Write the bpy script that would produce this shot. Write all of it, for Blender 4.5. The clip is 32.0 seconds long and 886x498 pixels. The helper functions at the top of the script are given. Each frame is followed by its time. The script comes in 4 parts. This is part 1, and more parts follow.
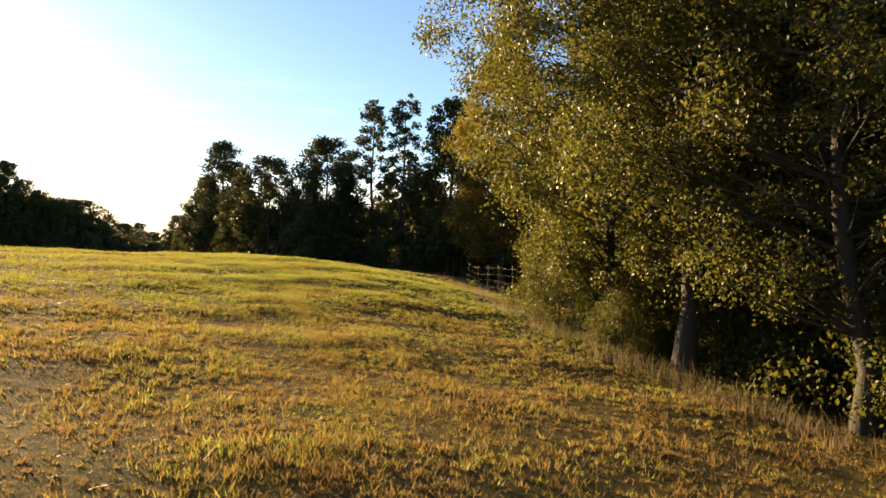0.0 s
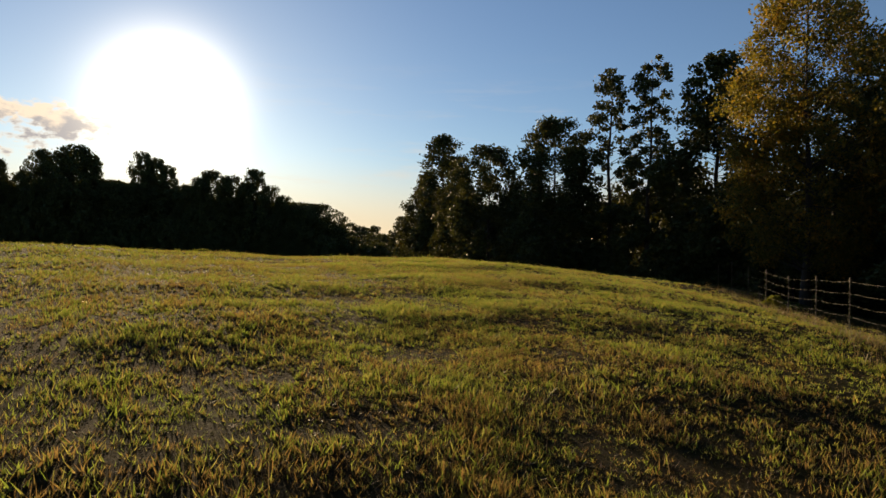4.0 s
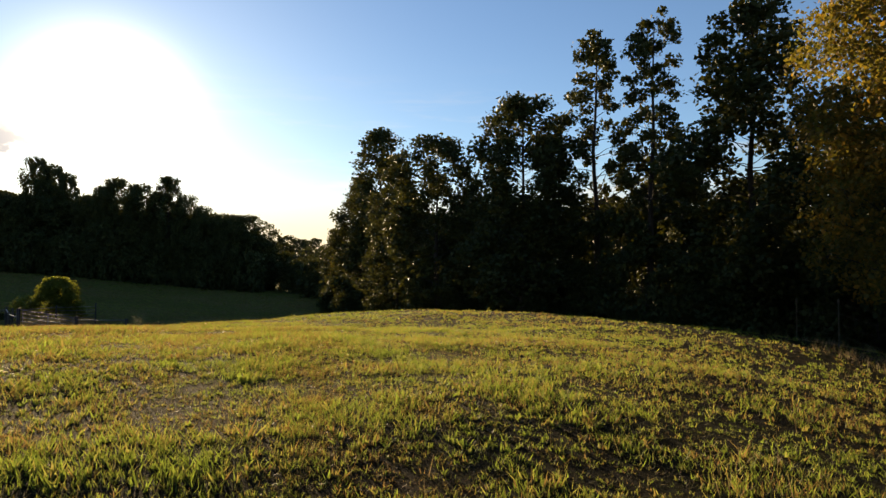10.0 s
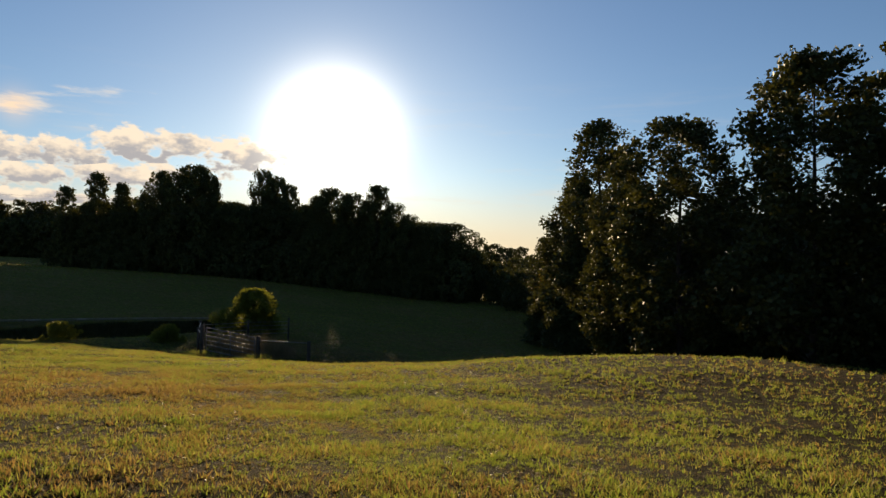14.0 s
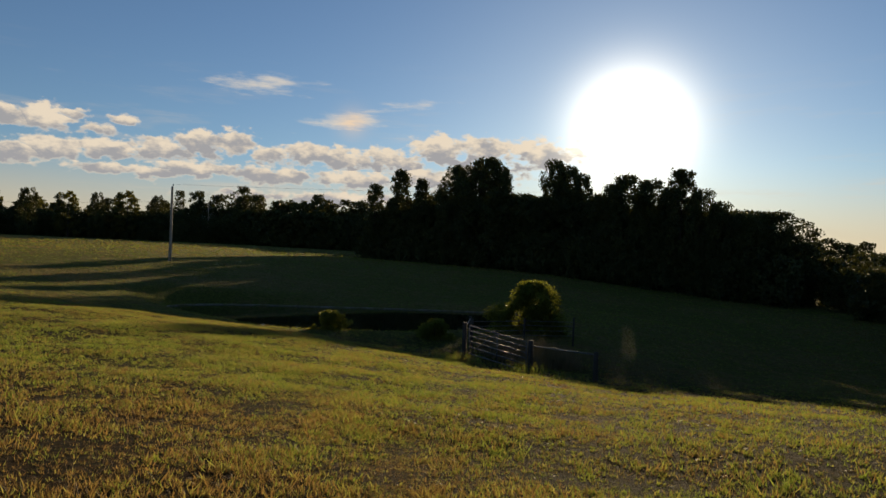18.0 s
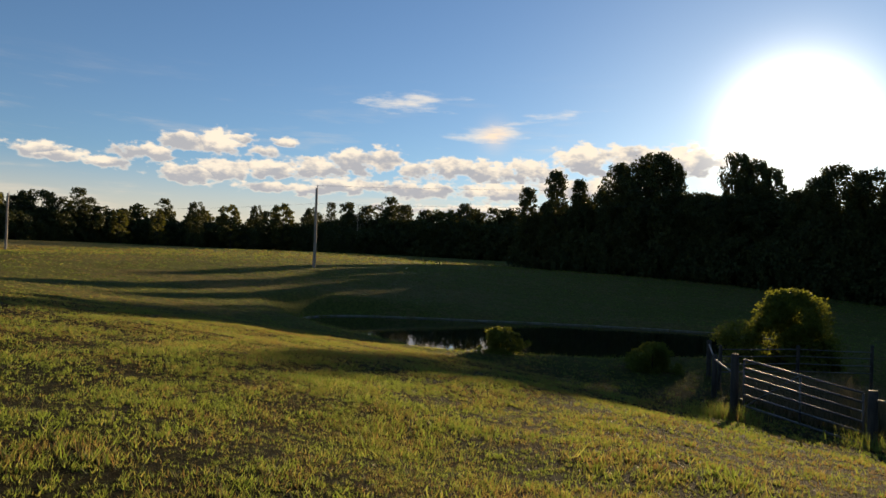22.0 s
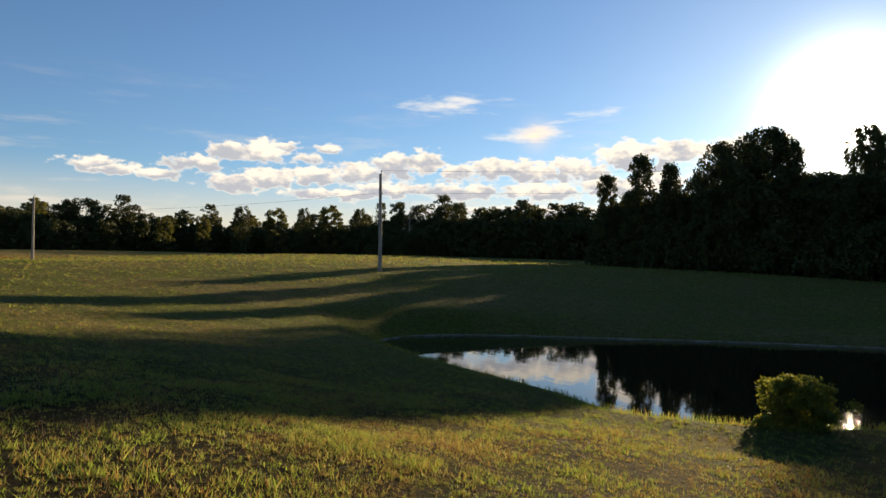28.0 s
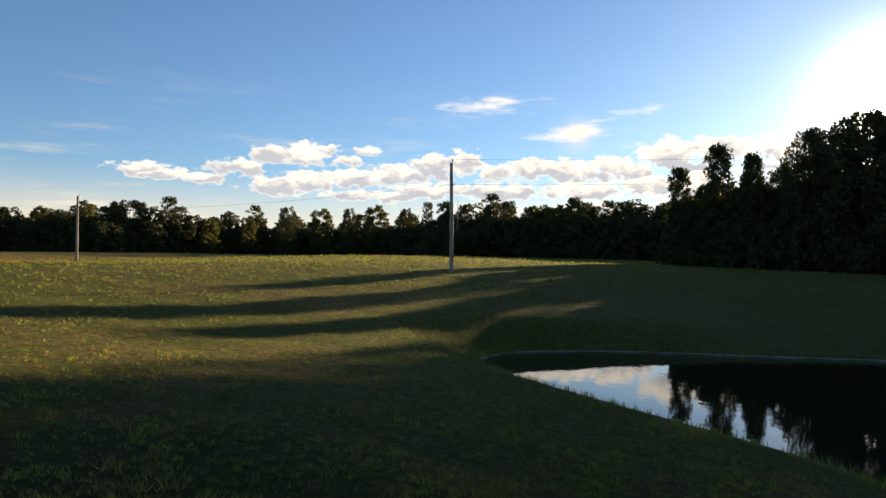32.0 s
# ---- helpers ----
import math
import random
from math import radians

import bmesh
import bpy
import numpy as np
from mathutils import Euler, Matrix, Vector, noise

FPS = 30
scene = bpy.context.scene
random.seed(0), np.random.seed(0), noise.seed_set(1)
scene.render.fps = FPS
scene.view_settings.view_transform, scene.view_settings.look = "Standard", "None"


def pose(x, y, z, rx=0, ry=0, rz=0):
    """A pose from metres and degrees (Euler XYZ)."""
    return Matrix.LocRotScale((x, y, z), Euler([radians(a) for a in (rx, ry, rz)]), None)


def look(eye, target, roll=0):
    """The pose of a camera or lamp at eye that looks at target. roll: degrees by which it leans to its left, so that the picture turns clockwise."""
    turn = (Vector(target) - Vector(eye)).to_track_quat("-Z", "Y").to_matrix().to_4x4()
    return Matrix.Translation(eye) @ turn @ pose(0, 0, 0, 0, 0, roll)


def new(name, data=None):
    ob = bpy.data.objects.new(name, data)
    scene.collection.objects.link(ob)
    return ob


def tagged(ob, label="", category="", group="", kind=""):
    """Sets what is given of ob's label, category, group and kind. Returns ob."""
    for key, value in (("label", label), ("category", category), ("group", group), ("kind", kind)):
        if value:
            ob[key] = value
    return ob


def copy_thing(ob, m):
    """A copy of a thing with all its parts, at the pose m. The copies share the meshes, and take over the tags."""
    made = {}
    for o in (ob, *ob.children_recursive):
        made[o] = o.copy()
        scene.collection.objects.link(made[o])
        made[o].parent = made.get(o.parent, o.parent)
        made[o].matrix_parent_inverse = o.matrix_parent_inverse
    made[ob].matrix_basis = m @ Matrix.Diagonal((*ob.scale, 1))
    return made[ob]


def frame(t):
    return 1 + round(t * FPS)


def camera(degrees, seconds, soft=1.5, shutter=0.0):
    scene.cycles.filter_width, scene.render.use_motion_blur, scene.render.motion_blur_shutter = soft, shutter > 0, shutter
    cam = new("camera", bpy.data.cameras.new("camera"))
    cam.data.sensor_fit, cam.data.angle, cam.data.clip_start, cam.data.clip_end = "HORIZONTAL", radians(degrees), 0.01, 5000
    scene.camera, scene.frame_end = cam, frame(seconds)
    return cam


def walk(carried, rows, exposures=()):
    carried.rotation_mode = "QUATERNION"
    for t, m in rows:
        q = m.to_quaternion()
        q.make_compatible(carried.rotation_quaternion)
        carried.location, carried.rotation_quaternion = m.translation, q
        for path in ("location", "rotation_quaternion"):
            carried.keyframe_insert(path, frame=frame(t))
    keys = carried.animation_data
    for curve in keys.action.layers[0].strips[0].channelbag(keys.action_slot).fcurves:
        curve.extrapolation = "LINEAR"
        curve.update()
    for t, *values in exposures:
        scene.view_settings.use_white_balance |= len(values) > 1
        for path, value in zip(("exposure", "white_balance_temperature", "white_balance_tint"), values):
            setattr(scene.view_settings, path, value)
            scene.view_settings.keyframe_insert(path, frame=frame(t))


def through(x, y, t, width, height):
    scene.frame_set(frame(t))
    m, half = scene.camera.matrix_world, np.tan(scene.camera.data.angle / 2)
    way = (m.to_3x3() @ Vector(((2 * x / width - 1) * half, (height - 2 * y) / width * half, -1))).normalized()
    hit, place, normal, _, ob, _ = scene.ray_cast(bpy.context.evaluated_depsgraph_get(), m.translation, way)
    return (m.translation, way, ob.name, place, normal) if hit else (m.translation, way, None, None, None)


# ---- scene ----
cam = camera(66.8, 32.0, soft=1.5)
PATH = [
    (0.0, pose(0.00, 0.00, 0.00, 90.78, -1.37, -0.00)),
    (0.5, pose(-0.03, 1.07, 0.01, 90.66, -1.45, 8.31)),
    (1.0, pose(-0.21, 2.20, 0.02, 90.04, -1.89, 14.14)),
    (1.5, pose(-0.39, 3.34, 0.04, 89.64, -1.60, 20.25)),
    (2.0, pose(-0.60, 4.50, 0.08, 89.86, -1.32, 25.57)),
    (2.5, pose(-0.86, 5.70, 0.11, 89.48, -1.35, 28.52)),
    (3.0, pose(-1.14, 6.88, 0.10, 89.64, -1.25, 27.51)),
    (3.5, pose(-1.39, 8.02, 0.11, 90.23, -1.33, 24.39)),
    (4.0, pose(-1.63, 9.16, 0.13, 90.40, -1.24, 19.22)),
    (4.5, pose(-1.91, 10.36, 0.17, 90.48, -1.21, 15.17)),
    (6.5, pose(-2.80, 14.36, 0.53, 91.19, -0.25, 13.38)),
    (7.0, pose(-3.07, 15.35, 0.59, 91.51, -0.19, 13.80)),
    (7.5, pose(-3.36, 16.31, 0.65, 91.50, -0.19, 13.99)),
    (8.0, pose(-3.61, 17.24, 0.73, 91.84, 0.08, 14.22)),
    (8.5, pose(-3.90, 18.28, 0.79, 91.56, -0.01, 15.64)),
    (9.0, pose(-4.17, 19.31, 0.85, 91.62, 0.14, 15.34)),
    (9.5, pose(-4.45, 20.35, 0.91, 91.42, -0.02, 15.22)),
    (10.0, pose(-4.85, 21.37, 0.97, 91.29, -0.20, 15.03)),
    (10.5, pose(-5.18, 22.26, 1.05, 91.57, 0.01, 14.86)),
    (11.0, pose(-5.49, 23.13, 1.14, 91.78, 0.26, 15.56)),
    (11.5, pose(-5.80, 23.98, 1.20, 92.03, 0.01, 16.56)),
    (12.0, pose(-6.22, 24.87, 1.29, 91.76, -0.29, 17.76)),
    (12.5, pose(-6.67, 25.70, 1.35, 91.89, -0.46, 23.78)),
    (13.0, pose(-7.15, 26.50, 1.39, 91.91, -0.95, 28.58)),
    (13.5, pose(-7.73, 27.34, 1.39, 91.66, -1.05, 29.64)),
    (14.0, pose(-8.29, 28.12, 1.38, 91.81, -1.05, 32.40)),
    (14.5, pose(-8.88, 28.94, 1.36, 91.57, -1.26, 36.93)),
    (16.5, pose(-11.22, 32.44, 1.19, 91.51, -1.50, 45.83)),
    (17.0, pose(-11.88, 32.89, 1.12, 91.26, -1.73, 49.04)),
    (17.5, pose(-12.59, 33.34, 1.04, 90.97, -1.79, 53.33)),
    (18.0, pose(-13.40, 33.83, 0.97, 90.95, -1.91, 57.18)),
    (18.5, pose(-14.37, 34.33, 0.90, 90.74, -1.89, 59.69)),
    (19.0, pose(-15.42, 34.78, 0.80, 90.37, -1.86, 64.82)),
    (19.5, pose(-16.51, 35.20, 0.72, 90.40, -2.02, 67.01)),
    (20.0, pose(-17.53, 35.53, 0.61, 90.81, -1.88, 69.50)),
    (20.5, pose(-18.61, 35.85, 0.55, 90.86, -1.76, 69.64)),
    (21.0, pose(-19.73, 36.11, 0.55, 91.10, -2.30, 70.39)),
    (21.5, pose(-20.74, 36.27, 0.48, 91.24, -1.93, 69.21)),
    (22.0, pose(-21.76, 36.41, 0.44, 91.58, -1.90, 69.36)),
    (22.5, pose(-22.75, 36.53, 0.40, 91.48, -1.46, 71.36)),
    (23.0, pose(-23.78, 36.70, 0.37, 91.58, -1.25, 73.90)),
    (23.5, pose(-24.78, 36.85, 0.32, 91.33, -1.25, 75.19)),
    (24.0, pose(-25.74, 36.96, 0.29, 91.68, -1.41, 75.91)),
    (24.5, pose(-26.74, 37.04, 0.27, 91.68, -1.17, 75.52)),
    (25.0, pose(-27.73, 37.11, 0.24, 91.50, -1.14, 74.94)),
    (25.5, pose(-28.77, 37.15, 0.26, 91.69, -1.00, 75.06)),
    (27.5, pose(-33.00, 37.07, 0.25, 91.71, -0.85, 74.07)),
    (28.0, pose(-33.81, 37.00, 0.31, 91.65, -0.54, 73.14)),
    (28.5, pose(-34.38, 37.08, 0.26, 92.02, -0.49, 75.45)),
    (29.0, pose(-35.07, 37.00, 0.21, 91.99, -0.14, 79.39)),
    (29.5, pose(-35.82, 36.86, 0.18, 91.98, -0.35, 78.65)),
    (30.0, pose(-36.61, 36.68, 0.17, 92.33, -0.65, 78.68)),
    (30.5, pose(-37.45, 36.52, 0.20, 91.99, -0.77, 78.84)),
    (31.0, pose(-38.30, 36.38, 0.23, 92.17, -0.51, 78.12)),
    (31.5, pose(-39.15, 36.27, 0.27, 91.72, -0.24, 77.55)),
    (32.0, pose(-40.01, 36.16, 0.31, 91.70, -0.29, 76.51)),
]

EXPOSURES = [(0.0, 2.05, 8950, 13), (0.5, 1.25, 8550, 13), (1.0, 0.95, 8450, 13), (2.0, 0.75, 8000, 12), (4.0, 0.75, 8000, 12),
             (6.5, 1.2, 8000, 11), (9.0, 1.3, 8000, 11), (13.0, 0.9, 7900, 11), (17.0, 0.4, 7550, 9), (19.0, 0.45, 7450, 9), (20.5, 0.65, 7350, 9),
             (24.0, 0.95, 7250, 9), (28.0, 1.05, 7150, 9), (31.0, 1.15, 7200, 9), (32.0, 1.22, 7200, 9)]
walk(cam, PATH, EXPOSURES)

# ---- world and sun ----
SUN_TURN, SUN_HEIGHT = 41.8, 11.4          # degrees left of +y, degrees above the horizon
SUN_DIR = Vector((-math.sin(radians(SUN_TURN)) * math.cos(radians(SUN_HEIGHT)),
                  math.cos(radians(SUN_TURN)) * math.cos(radians(SUN_HEIGHT)), math.sin(radians(SUN_HEIGHT))))
SKY_STRENGTH = 0.075
sun_lamp = bpy.data.lights.new("sun", "SUN")
sun_lamp.energy, sun_lamp.angle, sun_lamp.color = 5.0, radians(0.6), (1.0, 0.80, 0.54)
sun_ob = new("sun", sun_lamp)
sun_ob.matrix_world = look((0, 0, 60), Vector((0, 0, 60)) - SUN_DIR)


class Nodes:
    """A short way to write node trees."""

    def __init__(self, tree):
        self.tree = tree
        tree.nodes.clear()

    def add(self, kind, out=0, **inputs):
        return self.node(kind, **inputs).outputs[out]

    def node(self, kind, operation="", **inputs):
        n = self.tree.nodes.new(kind)
        if operation:
            n.operation = operation
        for key, value in inputs.items():
            key = int(key[1:]) if key[0] == "i" and key[1:].isdigit() else key.replace("_", " ")
            self.put(n.inputs[key], value)
        return n

    def put(self, socket, value):
        if isinstance(value, bpy.types.NodeSocket):
            self.tree.links.new(value, socket)
        else:
            socket.default_value = value

    def math(self, op, a, b=0.0, c=0.0, clamp=False):
        n = self.node("ShaderNodeMath", op, i0=a, i1=b, i2=c)
        n.use_clamp = clamp
        return n.outputs[0]

    def vmath(self, op, a, b=(0, 0, 0), out=0):
        return self.node("ShaderNodeVectorMath", op, i0=a, i1=b).outputs[out]

    def mix(self, f, a, b, mode="MIX"):
        n = self.tree.nodes.new("ShaderNodeMix")
        n.data_type, n.blend_type, n.clamp_factor = "RGBA", mode, True
        self.put(n.inputs[0], f), self.put(n.inputs[6], a), self.put(n.inputs[7], b)
        return n.outputs[2]

    def step(self, x, lo, hi, to0=0.0, to1=1.0):
        n = self.node("ShaderNodeMapRange", i0=x, i1=lo, i2=hi, i3=to0, i4=to1)
        n.interpolation_type = "SMOOTHSTEP"
        return n.outputs[0]

    def noise(self, vec, scale, detail=3.0, rough=0.55, out=0):
        return self.add("ShaderNodeTexNoise", out, Vector=vec, Scale=scale, Detail=detail, Roughness=rough)


def build_world():
    world = bpy.data.worlds.new("sky")
    scene.world = world
    world.use_nodes = True
    k = Nodes(world.node_tree)
    sky_node = k.node("ShaderNodeTexSky")
    sky_node.sky_type, sky_node.sun_disc = "NISHITA", False
    sky_node.sun_elevation, sky_node.sun_rotation = radians(SUN_HEIGHT), radians(-SUN_TURN)
    sky_node.air_density, sky_node.dust_density, sky_node.ozone_density = 1.0, 0.2, 2.5
    sky = k.mix(1.0, sky_node.outputs[0], (0.62, 0.775, 1.0, 1), "MULTIPLY")
    way = k.add("ShaderNodeTexCoord", 0)
    way = k.vmath("NORMALIZE", way)
    xyz = k.tree.nodes.new("ShaderNodeSeparateXYZ")
    k.put(xyz.inputs[0], way)
    up = xyz.outputs[2]
    # low cumulus bank: bearing (degrees left of +y), height, half width, half height of its heaps
    turn = k.math("MULTIPLY", k.math("ARCTAN2", k.math("MULTIPLY", xyz.outputs[0], -1.0), xyz.outputs[1]), 57.2958)
    rise = k.math("MULTIPLY", k.math("ARCSINE", up), 57.2958)
    flat = k.vmath("MULTIPLY", way, (1.0, 1.0, 1.9))
    big = k.noise(flat, 26.0, 2.0)
    fine = k.noise(flat, 58.0, 5.0, 0.55)
    puff = k.math("ADD", k.math("MULTIPLY", big, 0.5), k.math("MULTIPLY", fine, 0.5))

    def heap(az, el, w, h):
        a = k.math("DIVIDE", k.math("SUBTRACT", turn, az), w)
        b = k.math("DIVIDE", k.math("SUBTRACT", rise, el), h)
        return k.math("SUBTRACT", 1.0, k.math("SQRT", k.math("ADD", k.math("MULTIPLY", a, a), k.math("MULTIPLY", b, b)))), b

    bank = under = None
    for az, el, w, h in ((101.0, 7.7, 2.0, 0.6), (99.5, 7.3, 2.6, 0.55), (96.5, 7.2, 2.2, 0.45), (93.5, 8.2, 2.6, 0.9), (90.8, 9.1, 2.6, 0.9), (88.2, 9.3, 2.4, 1.0), (86.2, 9.9, 1.4, 0.5), (84.8, 9.0, 1.6, 0.6), (83.0, 9.9, 1.3, 0.4),
                         (90.5, 7.0, 3.0, 0.8), (87.5, 7.4, 3.2, 1.0), (84.0, 7.6, 3.2, 0.9), (80.5, 8.0, 3.0, 1.0), (77.2, 8.7, 2.4, 1.1), (74.8, 8.8, 2.4, 1.2), (72.0, 8.2, 3.0, 0.9), (69.0, 8.4, 3.0, 1.0), (65.5, 8.2, 3.4, 1.1),
                         (61.5, 8.3, 3.6, 1.3), (57.5, 9.2, 3.5, 1.4), (54.0, 9.5, 3.5, 1.2), (49.0, 9.0, 5.0, 1.5), (83.0, 6.2, 5.0, 0.5), (77.0, 6.6, 4.5, 0.7), (71.5, 6.5, 5.0, 0.8), (65.0, 6.5, 5.5, 0.9), (58.0, 6.8, 6.0, 1.2), (66.0, 4.8, 10.0, 0.6)):
        one, level = heap(az, el, w, h)
        if bank is None:
            bank, under = one, level
        else:
            under = k.math("MULTIPLY_ADD", k.math("GREATER_THAN", one, bank), k.math("SUBTRACT", level, under), under)
            bank = k.math("MAXIMUM", bank, one)
    thick = k.math("ADD", k.math("MAXIMUM", k.math("MULTIPLY", bank, 1.0), -1.2), k.math("MULTIPLY", k.math("SUBTRACT", puff, 0.50), 3.9))
    cloud = k.step(thick, -0.12, 0.42)
    # sunlit tops, grey undersides
    core = k.noise(k.vmath("ADD", flat, (0.0, 0.0, 0.020)), 30.0, 5.0, 0.6)
    low = k.math("ADD", under, k.math("MULTIPLY", k.math("SUBTRACT", core, 0.5), -4.2))
    tone = k.math("MULTIPLY", k.step(low, 0.70, -0.45), k.step(thick, 0.0, 0.45))
    cloud_col = k.mix(tone, (7.6, 6.9, 6.1, 1), (3.4, 3.6, 4.2, 1))
    # thin streaks of high cloud
    streak = k.noise(k.vmath("MULTIPLY", way, (3.0, 3.0, 26.0)), 1.6, 5.0, 0.62)
    wisps = k.math("MULTIPLY", k.step(streak, 0.52, 0.78), k.step(up, 0.30, 0.08, 0.0, 1.0))
    wisps = k.math("MULTIPLY", wisps, 0.45)
    tilt = k.math("ADD", rise, k.math("MULTIPLY", turn, 0.10))
    ice = k.noise(k.vmath("MULTIPLY", way, (14.0, 14.0, 75.0)), 1.0, 5.0, 0.6)
    plume = None
    for az, el, w, h in ((72.5, 13.8, 5.5, 1.1), (65.5, 11.3, 4.2, 0.9), (61.0, 12.7, 4.0, 0.45)):
        a = k.math("DIVIDE", k.math("SUBTRACT", turn, az), w)
        b = k.math("DIVIDE", k.math("SUBTRACT", tilt, el + 0.10 * az), h)
        one = k.math("SUBTRACT", 1.0, k.math("SQRT", k.math("ADD", k.math("MULTIPLY", a, a), k.math("MULTIPLY", b, b))))
        plume = one if plume is None else k.math("MAXIMUM", plume, one)
    plume = k.step(k.math("ADD", plume, k.math("MULTIPLY", k.math("SUBTRACT", ice, 0.52), 3.6)), 0.0, 1.3)
    col = k.mix(k.step(up, 0.02, 0.15, 0.75, 0.0), sky, (6.2, 5.0, 3.9, 1))
    col = k.mix(wisps, col, (6.8, 5.9, 5.0, 1))
    col = k.mix(k.math("MULTIPLY", plume, 0.75), col, (7.4, 6.9, 6.3, 1))
    # pale mock sun in the ice cloud
    dog = k.vmath("DOT_PRODUCT", way, tuple(Vector((-0.891, 0.411, 0.194)).normalized()), out=1)
    dog = k.math("MULTIPLY", k.math("POWER", k.math("MAXIMUM", dog, 0.0), 5000.0), k.math("MULTIPLY_ADD", plume, 0.6, 0.4))
    col = k.mix(k.math("MULTIPLY", dog, 0.85), col, (8.6, 6.6, 4.9, 1))
    col = k.mix(cloud, col, cloud_col)
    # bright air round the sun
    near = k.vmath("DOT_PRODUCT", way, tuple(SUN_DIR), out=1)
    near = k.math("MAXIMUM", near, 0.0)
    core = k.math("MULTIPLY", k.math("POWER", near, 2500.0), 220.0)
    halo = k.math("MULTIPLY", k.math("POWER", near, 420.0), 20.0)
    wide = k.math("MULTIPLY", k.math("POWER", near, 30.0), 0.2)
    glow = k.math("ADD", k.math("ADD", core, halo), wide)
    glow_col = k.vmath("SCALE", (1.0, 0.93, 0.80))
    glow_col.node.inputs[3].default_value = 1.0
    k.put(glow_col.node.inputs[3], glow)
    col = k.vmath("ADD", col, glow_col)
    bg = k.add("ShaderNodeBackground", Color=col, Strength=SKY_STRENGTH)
    k.node("ShaderNodeOutputWorld", Surface=bg)


build_world()

# ---- materials ----


def material(name):
    m = bpy.data.materials.new(name)
    m.use_nodes = True
    return m, Nodes(m.node_tree)


def finish(k, shader):
    out = k.tree.nodes.new("ShaderNodeOutputMaterial")
    k.put(out.inputs[0], shader)


def bumped(k, height, strength, distance):
    return k.add("ShaderNodeBump", Height=height, Strength=strength, Distance=distance)


def leaf_material(name, tones, through=0.25, rough=0.6):
    """Leaves: three tones spread over the single leaves and over patches of the crown, some light passing through."""
    m, k = material(name)
    rnd = k.add("ShaderNodeNewGeometry", 8)
    pos = k.add("ShaderNodeTexCoord", 3)
    patch = k.noise(pos, 0.55, 2.0)
    f = k.math("ADD", k.math("MULTIPLY", rnd, 0.75), k.math("MULTIPLY", k.math("SUBTRACT", patch, 0.5), 1.3))
    c = k.mix(k.step(f, 0.0, 0.5), (*tones[0], 1), (*tones[1], 1))
    c = k.mix(k.step(f, 0.5, 0.95), c, (*tones[2], 1))
    d = k.add("ShaderNodeBsdfPrincipled", Base_Color=c, Roughness=rough, Specular_IOR_Level=0.2)
    t = k.add("ShaderNodeBsdfTranslucent", Color=k.mix(0.35, c, (0.30, 0.26, 0.03, 1)))
    finish(k, k.add("ShaderNodeMixShader", i0=through, i1=d, i2=t))
    return m


def bark_material(name, a, b, scale=9.0):
    m, k = material(name)
    pos = k.add("ShaderNodeTexCoord", 3)
    n = k.noise(k.vmath("MULTIPLY", pos, (1, 1, 0.25)), scale, 6.0, 0.65)
    patch = k.noise(pos, 1.3, 2.0)
    c = k.mix(n, (*a, 1), (*b, 1))
    c = k.mix(k.step(patch, 0.5, 0.75), c, (a[0] * 0.9, a[1] * 1.15, a[2] * 0.9, 1))
    finish(k, k.add("ShaderNodeBsdfPrincipled", Base_Color=c, Roughness=0.9, Normal=bumped(k, n, 0.8, 0.03)))
    return m


def dryness(k, pos):
    """0 lush to 1 dry, in patches; drier on the lower slope by the wood."""
    broad = k.noise(pos, 0.12, 2.0)
    patch = k.noise(pos, 1.0, 3.0, 0.6)
    spot = k.noise(pos, 3.4, 2.0, 0.5)
    xyz = k.node("ShaderNodeSeparateXYZ", i0=pos)
    d = k.math("ADD", k.step(xyz.outputs[1], 3.0, 20.0, 1.12, 0.42), k.math("MULTIPLY", k.math("SUBTRACT", broad, 0.5), 1.3))
    d = k.math("ADD", d, k.step(xyz.outputs[0], -13.0, -22.0, 0.0, 0.05))
    d = k.math("ADD", d, k.math("MULTIPLY", k.math("SUBTRACT", patch, 0.5), 1.5))
    worn = k.vmath("LENGTH", k.vmath("SUBTRACT", k.vmath("MULTIPLY", pos, (1, 1, 0)), (-20.0, 33.3, 0.0)), out=1)
    d = k.math("ADD", d, k.step(worn, 1.5, 6.5, 0.38, 0.0))
    return k.math("ADD", d, k.math("MULTIPLY", k.math("SUBTRACT", spot, 0.5), 0.9))


